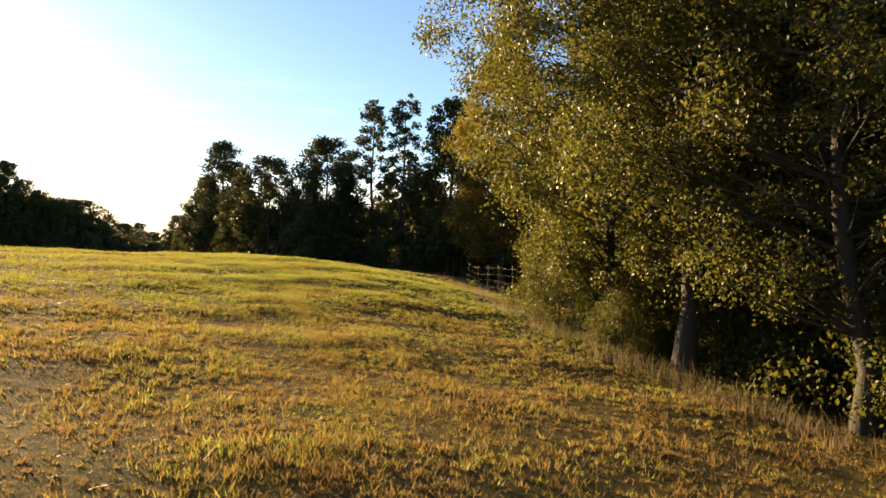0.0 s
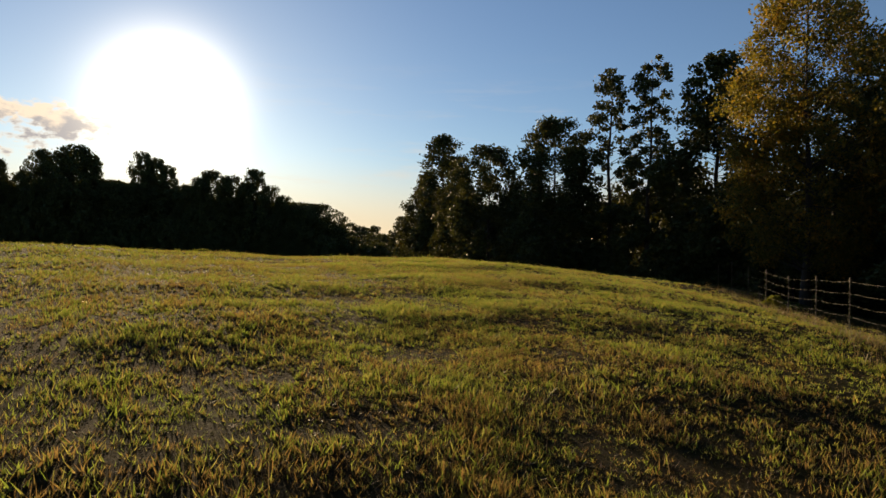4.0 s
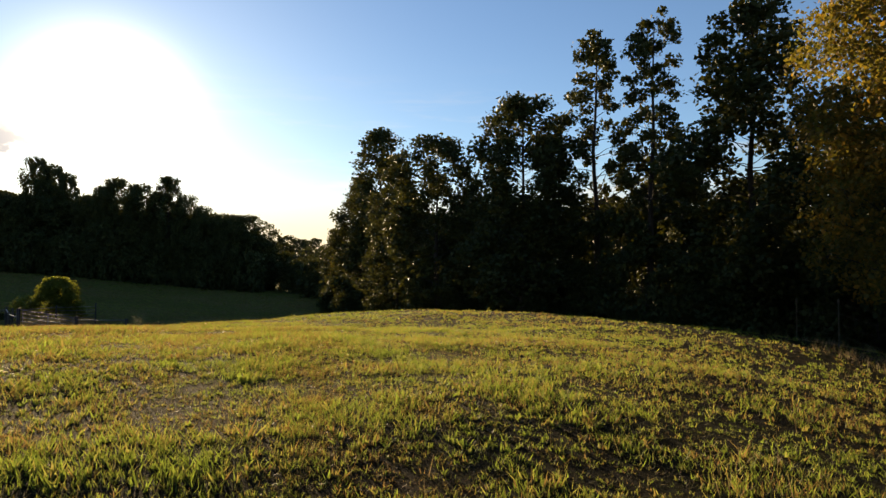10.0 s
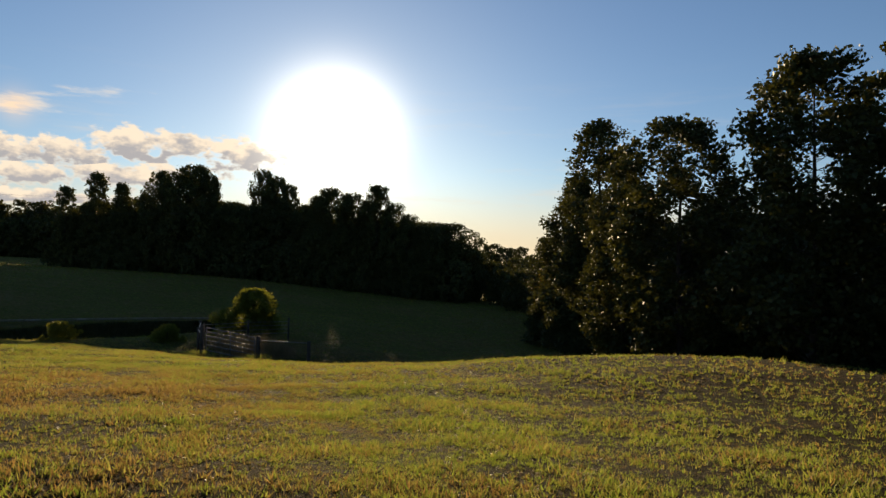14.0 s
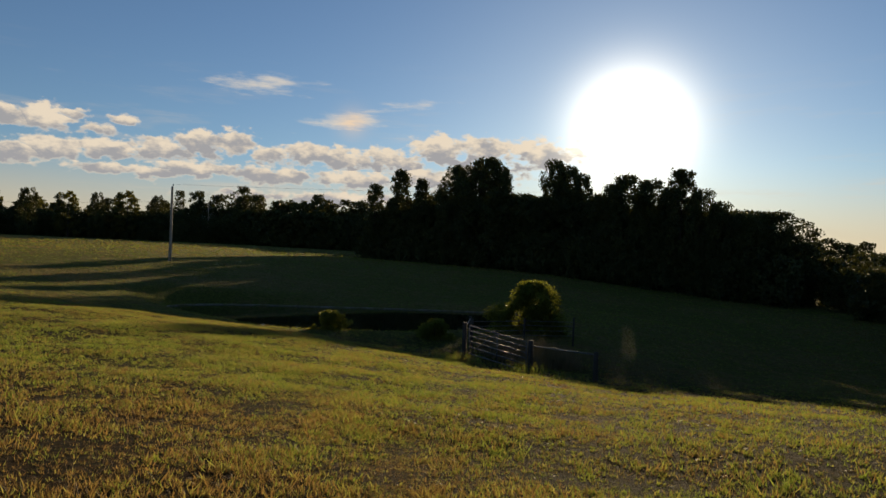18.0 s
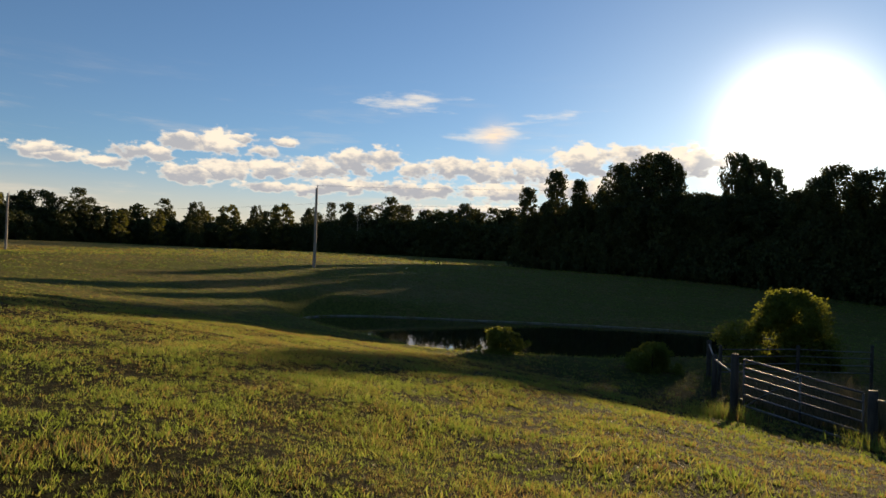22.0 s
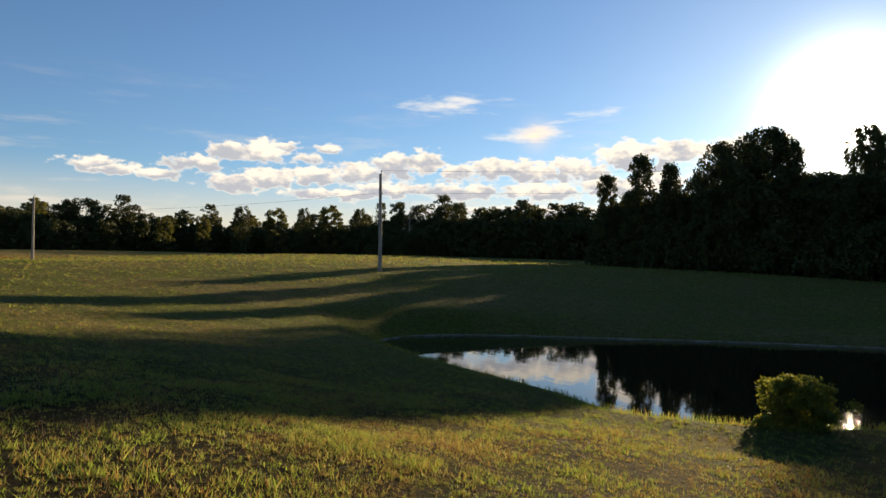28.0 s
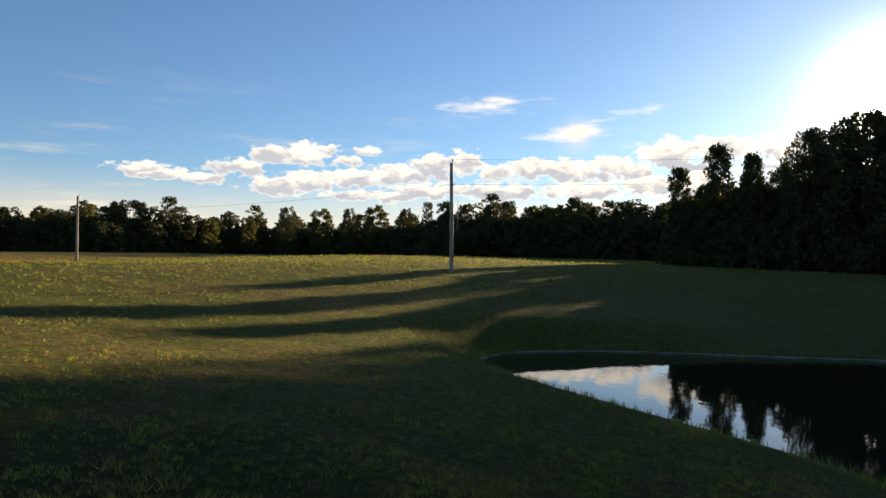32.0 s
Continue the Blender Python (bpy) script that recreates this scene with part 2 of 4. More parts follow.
def ground_material():
    """Thatch and short growth between the blades, in the same green and dry patches."""
    m, k = material("pasture")
    pos = k.add("ShaderNodeTexCoord", 3)
    dry = dryness(k, pos)
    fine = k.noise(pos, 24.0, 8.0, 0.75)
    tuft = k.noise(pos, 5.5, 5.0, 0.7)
    c = k.mix(k.step(dry, 0.30, 0.52), (0.046, 0.050, 0.015, 1), (0.078, 0.060, 0.022, 1))
    c = k.mix(k.step(dry, 0.52, 0.85), c, (0.086, 0.050, 0.020, 1))
    # near-black where the fine and tuft noise of the bumps runs low
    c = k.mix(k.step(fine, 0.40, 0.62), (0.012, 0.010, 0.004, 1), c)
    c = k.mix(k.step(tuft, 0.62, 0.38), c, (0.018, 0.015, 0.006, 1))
    away = k.step(k.vmath("LENGTH", k.vmath("SUBTRACT", pos, (-20.0, 29.0, 0.0)), out=1), 19.0, 36.0)
    field = k.mix(k.step(dry, 0.35, 0.75), (0.130, 0.140, 0.028, 1), (0.190, 0.155, 0.050, 1))
    field = k.mix(k.math("MULTIPLY", k.step(tuft, 0.40, 0.64), 0.6), field, (0.050, 0.047, 0.014, 1))
    c = k.mix(away, c, field)
    height = k.math("ADD", tuft, k.math("MULTIPLY", fine, 0.5))
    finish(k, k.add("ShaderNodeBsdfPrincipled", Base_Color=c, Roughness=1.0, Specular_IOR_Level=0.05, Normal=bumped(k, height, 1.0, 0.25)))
    return m


def water_material():
    m, k = material("pond_water")
    pos = k.add("ShaderNodeTexCoord", 3)
    r = k.noise(k.vmath("MULTIPLY", pos, (1.0, 2.2, 1.0)), 1.6, 3.0, 0.5)
    finish(k, k.add("ShaderNodeBsdfPrincipled", Base_Color=(0.010, 0.012, 0.008, 1), Roughness=0.02, IOR=1.33,
                    Normal=bumped(k, r, 0.035, 0.05)))
    return m


def plain_material(name, a, b, rough=0.7, metal=0.0, scale=12.0, bump=0.3):
    m, k = material(name)
    pos = k.add("ShaderNodeTexCoord", 3)
    n = k.noise(k.vmath("MULTIPLY", pos, (1, 1, 0.2)), scale, 5.0, 0.6)
    c = k.mix(k.step(n, 0.3, 0.7), (*a, 1), (*b, 1))
    finish(k, k.add("ShaderNodeBsdfPrincipled", Base_Color=c, Roughness=rough, Metallic=metal,
                    Normal=bumped(k, n, bump, 0.01)))
    return m


def blade_material(name, tones, through):
    m, k = material(name)
    rnd = k.add("ShaderNodeNewGeometry", 8)
    pos = k.add("ShaderNodeTexCoord", 3)
    dry = k.math("ADD", dryness(k, pos), k.math("MULTIPLY", k.math("SUBTRACT", rnd, 0.5), 1.0))
    c = k.mix(k.step(dry, 0.30, 0.56), (*tones[0], 1), (*tones[1], 1))
    c = k.mix(k.step(dry, 0.54, 0.82), c, (*tones[2], 1))
    d = k.add("ShaderNodeBsdfPrincipled", Base_Color=c, Roughness=0.55, Specular_IOR_Level=0.22)
    t = k.add("ShaderNodeBsdfTranslucent", Color=k.mix(0.12, c, (0.38, 0.40, 0.05, 1)))
    finish(k, k.add("ShaderNodeMixShader", i0=through, i1=d, i2=t))
    return m


M_GROUND = ground_material()
M_WATER = water_material()
M_GRASS = blade_material("grass_blades", ((0.138, 0.190, 0.032), (0.262, 0.236, 0.062), (0.186, 0.098, 0.042)), 0.70)
M_THATCH = blade_material("dead_thatch", ((0.082, 0.076, 0.027), (0.142, 0.104, 0.046), (0.165, 0.090, 0.043)), 0.35)
M_WEED = blade_material("dry_weed_stalks", ((0.13, 0.105, 0.055), (0.20, 0.140, 0.080), (0.24, 0.155, 0.090)), 0.35)
M_LEAF = leaf_material("oak_leaves", ((0.034, 0.050, 0.016), (0.068, 0.078, 0.020), (0.120, 0.098, 0.028)), 0.36, 0.5)
M_LEAF_DARK = leaf_material("wood_leaves", ((0.022, 0.036, 0.011), (0.036, 0.050, 0.014), (0.060, 0.062, 0.016)), 0.12)
M_LEAF_GOLD = leaf_material("turning_leaves", ((0.062, 0.070, 0.016), (0.170, 0.112, 0.020), (0.400, 0.190, 0.024)), 0.45)
M_LEAF_FRESH = leaf_material("willow_leaves", ((0.080, 0.118, 0.018), (0.140, 0.165, 0.026), (0.210, 0.200, 0.036)), 0.55)
M_BARK = bark_material("grey_bark", (0.015, 0.012, 0.010), (0.048, 0.039, 0.031))
M_BARK_PALE = bark_material("pale_bark", (0.22, 0.19, 0.16), (0.38, 0.34, 0.30))
M_POLE = plain_material("weathered_pole_wood", (0.20, 0.165, 0.13), (0.34, 0.29, 0.24), 0.85, 0, 6.0)
M_POST = plain_material("grey_post_wood", (0.035, 0.028, 0.022), (0.085, 0.068, 0.052), 0.9, 0, 10.0)
M_STEEL = plain_material("galvanised_steel", (0.11, 0.10, 0.09), (0.20, 0.19, 0.18), 0.6, 0.6, 30.0)
M_RUST = plain_material("painted_steel_post", (0.06, 0.075, 0.05), (0.13, 0.10, 0.07), 0.6, 0.3, 30.0)
M_WIRE = plain_material("rusty_fence_wire", (0.06, 0.05, 0.04), (0.11, 0.095, 0.08), 0.7, 0.3, 40.0)
M_MUD = plain_material("dried_mud", (0.15, 0.125, 0.095), (0.27, 0.23, 0.18), 0.95, 0.0, 4.0)
M_CABLE = plain_material("black_cable", (0.02, 0.02, 0.02), (0.04, 0.04, 0.04), 0.6)
M_INSUL = plain_material("glazed_insulator", (0.30, 0.31, 0.33), (0.42, 0.43, 0.44), 0.25)

# ---- mesh helpers ----


def mesh_of(name, verts, faces, mat, smooth=False):
    me = bpy.data.meshes.new(name)
    verts = np.asarray(verts, np.float32)
    faces = np.asarray(faces, np.int32)
    me.vertices.add(len(verts))
    me.vertices.foreach_set("co", verts.ravel())
    n = faces.shape[1]
    me.loops.add(faces.size)
    me.loops.foreach_set("vertex_index", faces.ravel())
    me.polygons.add(len(faces))
    me.polygons.foreach_set("loop_start", np.arange(len(faces), dtype=np.int32) * n)
    if smooth:
        me.polygons.foreach_set("use_smooth", np.ones(len(faces), bool))
    me.materials.append(mat)
    me.update(calc_edges=True)
    return me


def part(name, me, parent, label="", at=None, kind=""):
    """One mesh object under a thing or under a part."""
    ob = new(name, me)
    ob.parent = parent
    if at is not None:
        ob.matrix_basis = at
    return tagged(ob, label, kind=kind)


def empty(name, x, y, z, turn=0.0, size=1.0):
    ob = new(name)
    ob.matrix_basis = pose(x, y, z, 0, 0, turn) @ Matrix.Scale(size, 4)
    return ob


def tube(points, radii, sides=6):
    """Verts and quads of a tube through points."""
    pts = np.asarray(points, float)
    radii = np.asarray(radii, float)
    d = np.gradient(pts, axis=0)
    d /= np.linalg.norm(d, axis=1)[:, None] + 1e-9
    ref = np.where(np.abs(d[:, 2:3]) > 0.9, np.array([[1.0, 0, 0]]), np.array([[0, 0, 1.0]]))
    u = np.cross(d, ref)
    u /= np.linalg.norm(u, axis=1)[:, None] + 1e-9
    v = np.cross(d, u)
    a = np.arange(sides) * 2 * np.pi / sides
    ring = u[:, None] * np.cos(a)[None, :, None] + v[:, None] * np.sin(a)[None, :, None]
    verts = (pts[:, None] + ring * radii[:, None, None]).reshape(-1, 3)
    i = np.arange(len(pts) - 1)[:, None] * sides
    j = np.arange(sides)[None]
    k = (j + 1) % sides
    faces = np.stack([i + j, i + k, i + sides + k, i + sides + j], -1).reshape(-1, 4)
    return verts, faces


def join(pieces):
    vs, fs, n = [], [], 0
    for v, f in pieces:
        vs.append(v), fs.append(f + n)
        n += len(v)
    return np.concatenate(vs), np.concatenate(fs)


def box_bm(sx, sy, sz, bevel=0.0, z0=0.0):
    bm = bmesh.new()
    bmesh.ops.create_cube(bm, size=1.0)
    bmesh.ops.scale(bm, vec=(sx, sy, sz), verts=bm.verts)
    bmesh.ops.translate(bm, vec=(0, 0, z0 + sz / 2), verts=bm.verts)
    if bevel:
        bmesh.ops.bevel(bm, geom=bm.edges[:], offset=bevel, segments=2, affect="EDGES")
    return bm


def bm_mesh(name, bm, mat):
    me = bpy.data.meshes.new(name)
    bm.to_mesh(me)
    bm.free()
    me.materials.append(mat)
    return me


# ---- the lie of the land ----
WATER = -2.9
# spot heights of the plan: x, y, z
SPOTS_HILL = [
    (0, 0, -1.4), (-1.9, 10.4, -1.25), (-4.2, 19.3, -0.58), (-7.2, 26.5, -0.07), (-11.2, 32.4, -0.22), (-15.4, 34.8, -0.62),
    (-25.7, 37, -1.08), (-33.8, 37, -1.15), (-40, 36.2, -1.1), (-4.2, 31.4, -0.44), (-31.9, 41.1, -1.49), (4, 16, -1.95),
    (6.5, 9, -2.59), (1.7, 34, -1.63), (1.7, 44, -1.44), (-11, 24, -0.25), (-22, 20, 0.25),
]
SPOTS_POND = [
    (-10, 40, -0.93), (-9, 52, -1.33), (3, 50, -2.83), (-20, 48, -1.85), (-5, 40, -0.68), (-52, 40.6, -2.29),
    (-45.5, 42.3, -2.31), (-32, 47.5, -2.66), (-25, 62, -3.64), (-40, 75, -4.23), (20, 30, -4.49), (-10, -25, -3.5),
    (-40, 20, 0.3), (-20, 28, 0), (-15, 46, -0.9), (-6, 47, -1.01), (-12, 12, -0.52), (-30, 30, -0.74),
]
SPOTS_FAR = [
    (-60, 38, -1.76), (-82, 46.8, 0.02), (-117, 15.3, 0.82), (-126, 90, 0.87), (-80, 92, -0.88), (-64, 112, -3),
    (-60, 10, 0.22), (-150, 50, 2.48), (-170, 10, 2.05), (-160, -40, 2.52), (-90, -40, 0.96), (-210, 0, 3.8),
    (-250, 40, 4.2), (-190, 110, 2.9), (-68, 56, -1.95), (-50, 130, -3.5), (0, 110, -4), (60, 60, -7),
    (60, -60, -7), (-60, -120, -1.99), (-300, -150, 4), (-320, 150, 3), (-100, 260, -0.01), (100, 260, -5),
    (250, 0, -8),
]
SPOTS = np.array(SPOTS_HILL + SPOTS_POND + SPOTS_FAR, float)


def _kernel(d2):
    return 0.5 * d2 * np.log(d2 + 1e-9)


def _solve_land():
    n = len(SPOTS)
    xy = SPOTS[:, :2] / 50.0
    a = np.zeros((n + 3, n + 3))
    a[:n, :n] = _kernel(((xy[:, None] - xy[None]) ** 2).sum(-1)) + np.eye(n) * 0.002
    a[:n, n] = a[n, :n] = 1
    a[:n, n + 1:] = xy
    a[n + 1:, :n] = xy.T
    return np.linalg.solve(a, np.concatenate([SPOTS[:, 2], [0, 0, 0]]))


LAND = _solve_land()
POND = np.array([(-64.6, 44.6), (-62.6, 42.6), (-59, 42.9), (-54.5, 43.8), (-49.5, 44.9), (-46.8, 45.0), (-45.4, 46.5), (-44.6, 48.6), (-43.4, 51.5), (-43, 55),
                 (-44, 60), (-47, 66), (-52, 66.5), (-57, 61.5), (-61.5, 53.5), (-64.5, 48)])


def smooth_loop(p, times=3):
    for _ in range(times):
        q = np.roll(p, -1, 0)
        p = np.stack([0.75 * p + 0.25 * q, 0.25 * p + 0.75 * q], 1).reshape(-1, 2)
    return p


POND_EDGE = smooth_loop(POND)


def pond_gap(x, y):
    """Metres to the water's edge, negative over the water."""
    x, y = np.asarray(x, float).ravel(), np.asarray(y, float).ravel()
    a, b = POND_EDGE, np.roll(POND_EDGE, -1, 0)
    best = np.full(len(x), 1e9)
    inside = np.zeros(len(x), bool)
    for (ax, ay), (bx, by) in zip(a, b):
        ex, ey = bx - ax, by - ay
        s = np.clip(((x - ax) * ex + (y - ay) * ey) / (ex * ex + ey * ey), 0, 1)
        best = np.minimum(best, np.hypot(x - ax - s * ex, y - ay - s * ey))
        cross = (ay > y) != (by > y)
        inside ^= cross & (x < ax + (y - ay) * ex / (ey if abs(ey) > 1e-9 else 1e-9))
    return np.where(inside, -best, best)


def land(x, y):
    """Height of the ground."""
    x, y = np.atleast_1d(np.asarray(x, float)), np.atleast_1d(np.asarray(y, float))
    shape = x.shape
    x, y = x.ravel(), y.ravel()
    p = np.stack([np.clip(x, -420, 300), np.clip(y, -220, 330)], -1) / 50.0
    q = SPOTS[:, :2] / 50.0
    h = LAND[len(SPOTS)] + p @ LAND[len(SPOTS) + 1:]
    for i in range(len(q)):
        h += LAND[i] * _kernel(((p - q[i]) ** 2).sum(-1))
    gap = pond_gap(x, y)
    w = np.clip((gap - 0.2) / 2.8, 0, 1)
    w = w * w * (3 - 2 * w)
    bank = WATER + 0.04 + 0.22 * np.clip(gap, 0, 3) + np.where(gap < 0, np.maximum(gap * 0.4, -1.2), 0)
    above = np.maximum(h, WATER + 0.25)
    far = np.clip((gap - 5) / 9, 0, 1)
    z = np.where(gap > 0, bank * (1 - w) + (above * (1 - far) + h * far) * w, bank)
    z += 0.045 * np.sin(x * 1.3 + 0.7 * np.sin(y * 0.9)) * np.sin(y * 1.1 + 0.8 * np.sin(x * 0.6)) * np.clip(gap, 0, 1)
    return z.reshape(shape)


def at_land(x, y):
    return float(land(x, y)[0])


def build_ground():
    def lines(lo, hi, step, far0, far1):
        a = list(np.arange(lo, hi + 0.01, step))
        s = step
        while a[-1] < far1:
            s *= 1.22
            a.append(a[-1] + s)
        s = step
        while a[0] > far0:
            s *= 1.22
            a.insert(0, a[0] - s)
        return np.array(a)
    xs, ys = lines(-90, 14, 0.7, -3000, 3000), lines(-6, 80, 0.7, -3000, 3000)
    gx, gy = np.meshgrid(xs, ys, indexing="ij")
    v = np.stack([gx, gy, land(gx, gy)], -1).reshape(-1, 3)
    n, m = len(xs), len(ys)
    i, j = np.meshgrid(np.arange(n - 1), np.arange(m - 1), indexing="ij")
    a = (i * m + j).ravel()
    f = np.stack([a, a + m, a + m + 1, a + 1], -1)
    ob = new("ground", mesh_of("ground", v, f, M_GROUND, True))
    tagged(ob, "rolling pasture of mown green and dry brown grass", "ground", kind="structure")


build_ground()


def build_water():
    c = POND_EDGE.mean(0)
    v = [(c[0], c[1], WATER)]
    rings = 6
    for r in range(1, rings + 1):
        for p in POND_EDGE:
            q = c + (p - c) * r / rings * 1.02
            v.append((q[0], q[1], WATER))
    n = len(POND_EDGE)
    bm = bmesh.new()
    vs = [bm.verts.new(p) for p in v]
    for j in range(n):
        bm.faces.new((vs[0], vs[1 + j], vs[1 + (j + 1) % n]))
    for r in range(rings - 1):
        for j in range(n):
            a, b = 1 + r * n + j, 1 + r * n + (j + 1) % n
            bm.faces.new((vs[a], vs[a + n], vs[b + n], vs[b]))
    ob = new("pond_water", bm_mesh("pond_water", bm, M_WATER))
    tagged(ob, "still dark farm pond water reflecting the bright clouds", "pond", kind="structure")


build_water()

# ---- trees ----


def leaves_at(rng, c, size, flat=0.8):
    """Rhombic leaves, folded on their midrib, one at each point."""
    n = len(c)
    u = rng.normal(0, 1, (n, 3))
    u[:, 2] -= 0.4
    u /= np.linalg.norm(u, axis=1)[:, None]
    w = rng.normal(0, 1, (n, 3))
    w[:, 2] += flat
    v = np.cross(u, w)
    v /= np.linalg.norm(v, axis=1)[:, None] + 1e-9
    s = size * rng.uniform(0.6, 1.35, (n, 1))
    nn = np.cross(u, v)
    a = c - u * s * 0.5
    b = c + v * s * 0.34 + nn * s * 0.10
    d = c + u * s * 0.5
    e = c - v * s * 0.34 + nn * s * 0.10
    verts = np.stack([a, b, d, e], 1).reshape(-1, 3)
    k = np.arange(n)[:, None] * 4
    faces = np.concatenate([k + np.array([[0, 1, 2]]), k + np.array([[0, 2, 3]])], 0)
    return verts, faces


def crown_width(shape, h):
    """Half width of a crown at the height h (0 its foot, 1 its top), as a share of its widest."""
    if shape == "cone":
        return min(1.0, (h / 0.16 + 0.1) ** 0.6) * (1 - h ** 2.6) ** 0.6
    if shape == "round":
        return min(1.0, (h / 0.25 + 0.30) ** 0.5) * (1 - h ** 4.5) ** 0.5
    if shape == "dome":
        return (0.85 + 0.15 * min(1.0, h / 0.3)) * (1 - h ** 2.4) ** 0.55
    return min(1.0, (h / 0.12 + 0.2) ** 0.5) * (0.84 + 0.16 * math.sin(9 * h - 2)) * (1 - h ** 6) ** 0.6


def broadleaf(seed, height, radius, bare, boughs, leaves, leaf, shape="cone", clump=0.30, fill=0.55, lean=0.0, crook=0.0,
              thick=0.013, bark=None, spray=0.35, sides=8, flat=0.75):
    """Meshes of a broadleaved tree whose boughs fill a crown of the given shape: trunk, limbs, and its leaves. The foot is at the
    origin and the topmost leaves reach the height."""
    bark = bark or M_BARK
    rng = np.random.default_rng(seed)
    n = 12
    s = np.linspace(0, 1, n)
    bend = rng.normal(0, 0.012, (n, 2)).cumsum(0) * height * 0.25
    bend[0] = 0
    trunk = np.stack([bend[:, 0] + lean * height * s * (1 - 0.5 * s) + crook * height * np.sin(np.minimum(s * 5, 1) * math.pi), bend[:, 1], s * height * 0.93], -1)
    r0 = height * thick
    grip = 1.0 + 0.45 * np.exp(-s * height / 0.35)
    tr = tube(trunk, r0 * (1 - 0.9 * s ** 0.9) * grip, sides)
    hs = np.linspace(0.01, 0.985, 200)
    cdf = np.cumsum([crown_width(shape, h) + 0.12 + 0.5 * h ** 4 for h in hs])
    cdf /= cdf[-1]
    # lopsided crown: a few broad swells round the trunk
    ph = rng.uniform(0, 6.28, 4)
    limbs, pts = [], []
    total = 0.0
    spots = []
    for i in range(boughs):
        h = float(np.interp((i + rng.uniform(0, 1)) / boughs, cdf, hs))
        az = i * 2.39996 + rng.normal(0, 0.35)
        swell = 1 + 0.16 * math.sin(az + ph[0] + 3 * h) + 0.14 * math.sin(2 * az + ph[1] + 7 * h) + 0.10 * math.sin(11 * h + ph[2] + az)
        wid = radius * crown_width(shape, h) * swell
        b = radius * clump * rng.uniform(0.6, 1.3) * (0.72 + 0.28 * crown_width(shape, h))
        far = max(0.0, wid - 0.55 * b) * math.sqrt(rng.uniform(fill, 1.0))
        z = height * (bare + (1 - bare) * h)
        z = min(z, height - 0.75 * b)
        f = z / (height * 0.93)
        axis = np.array([np.interp(min(f, 1), s, trunk[:, k]) for k in range(2)])
        spots.append((np.array([axis[0] + far * math.cos(az), axis[1] + far * math.sin(az), z]), b, far))
        total += b * b
    for c, b, far in spots:
        root = max(bare * height * 0.8, c[2] - far * rng.uniform(0.15, 0.7))
        base = np.array([np.interp(root / (height * 0.93), s, trunk[:, k]) for k in range(3)])
        t = np.linspace(0, 1, 5)[:, None]
        way = base + (c - base) * t + np.array([0, 0, 1.0]) * np.sin(math.pi * t) * far * rng.uniform(-0.12, 0.10) + rng.normal(0, 0.03 * (far + 0.2), (5, 3)) * np.sin(math.pi * t)
        rr = r0 * 0.25 * max(0.22, 1 - 0.85 * root / height) * min(1.0, 0.4 + far / radius)
        limbs.append(tube(way, rr * (1 - 0.82 * t[:, 0]), 5))
        m = max(6, int(leaves * b * b / total))
        d = rng.normal(0, 1, (m, 3))
        d /= np.linalg.norm(d, axis=1)[:, None]
        p = c + d * (b * rng.uniform(0.05, 1, (m, 1)) ** 0.45) * np.array([1, 1, flat])
        # sprays that reach past the bough
        k = max(1, int(round(4 * spray / 0.35)))
        tips = rng.normal(0, 1, (k, 3))
        tips[:, :2] += (c - base)[:2] / (far + 0.3) * 0.8
        tips /= np.linalg.norm(tips, axis=1)[:, None]
        tips = c + tips * b * rng.uniform(0.75, 1.25, (k, 1)) * np.array([1, 1, 0.8])
        for q in tips:
            limbs.append(tube([c, (c + q) / 2 + rng.normal(0, 0.05 * b, 3), q], [rr * 0.25, rr * 0.16, rr * 0.05], 3))
        own = rng.uniform(0, 1, m) < spray
        pick = tips[rng.integers(0, k, m)]
        along_it = rng.uniform(0.2, 1.05, (m, 1))
        p = np.where(own[:, None], c + (pick - c) * along_it + rng.normal(0, 0.16, (m, 3)) * b, p)
        pts.append(p)
    p = np.concatenate(pts)
    p[:, 2] = np.where(p[:, 2] > height, height - (p[:, 2] - height) * 0.6, p[:, 2])
    return mesh_of("trunk", *tr, bark, True), mesh_of("branchwork", *join(limbs), bark, True), leaves_at(rng, p, leaf)


class TreeKind:
    def __init__(self, name, label, category, leaf_mat, seed, height, radius, *args, **kw):
        self.name, self.label, self.category = name, label, category
        self.height, self.radius = height, radius
        self.trunk, self.limbs, leaves = broadleaf(seed, height, radius, *args, **kw)
        self.crown = mesh_of(name + "_crown", *leaves, leaf_mat)
        self.first = None

    def plant(self, x, y, size=1.0, turn=0.0, group="", label="", sink=0.15, wide=1.0):
        m = pose(x, y, at_land(x, y) - sink, 0, 0, turn)
        if self.first is None:
            ob = empty(self.name, 0, 0, 0)
            stem = part("trunk", self.trunk, ob)
            part("branchwork", self.limbs, stem, kind="stuff")
            part("crown", self.crown, ob, kind="stuff")
            tagged(ob, self.label, self.category, group)
            self.first = ob
        else:
            ob = copy_thing(self.first, m)
        ob.matrix_basis = m @ Matrix.Diagonal((size * wide, size * wide, size, 1))
        if label:
            tagged(ob, label)
        if group:
            tagged(ob, group=group)
        return ob

    def plant_to(self, x, y, top, half, turn, group, sink=0.3):
        """Plant it so that its top reaches a height and its crown a half width."""
        size = (top - at_land(x, y) + sink) / self.height
        return self.plant(x, y, size, turn, group, sink=sink, wide=half / (self.radius * size))


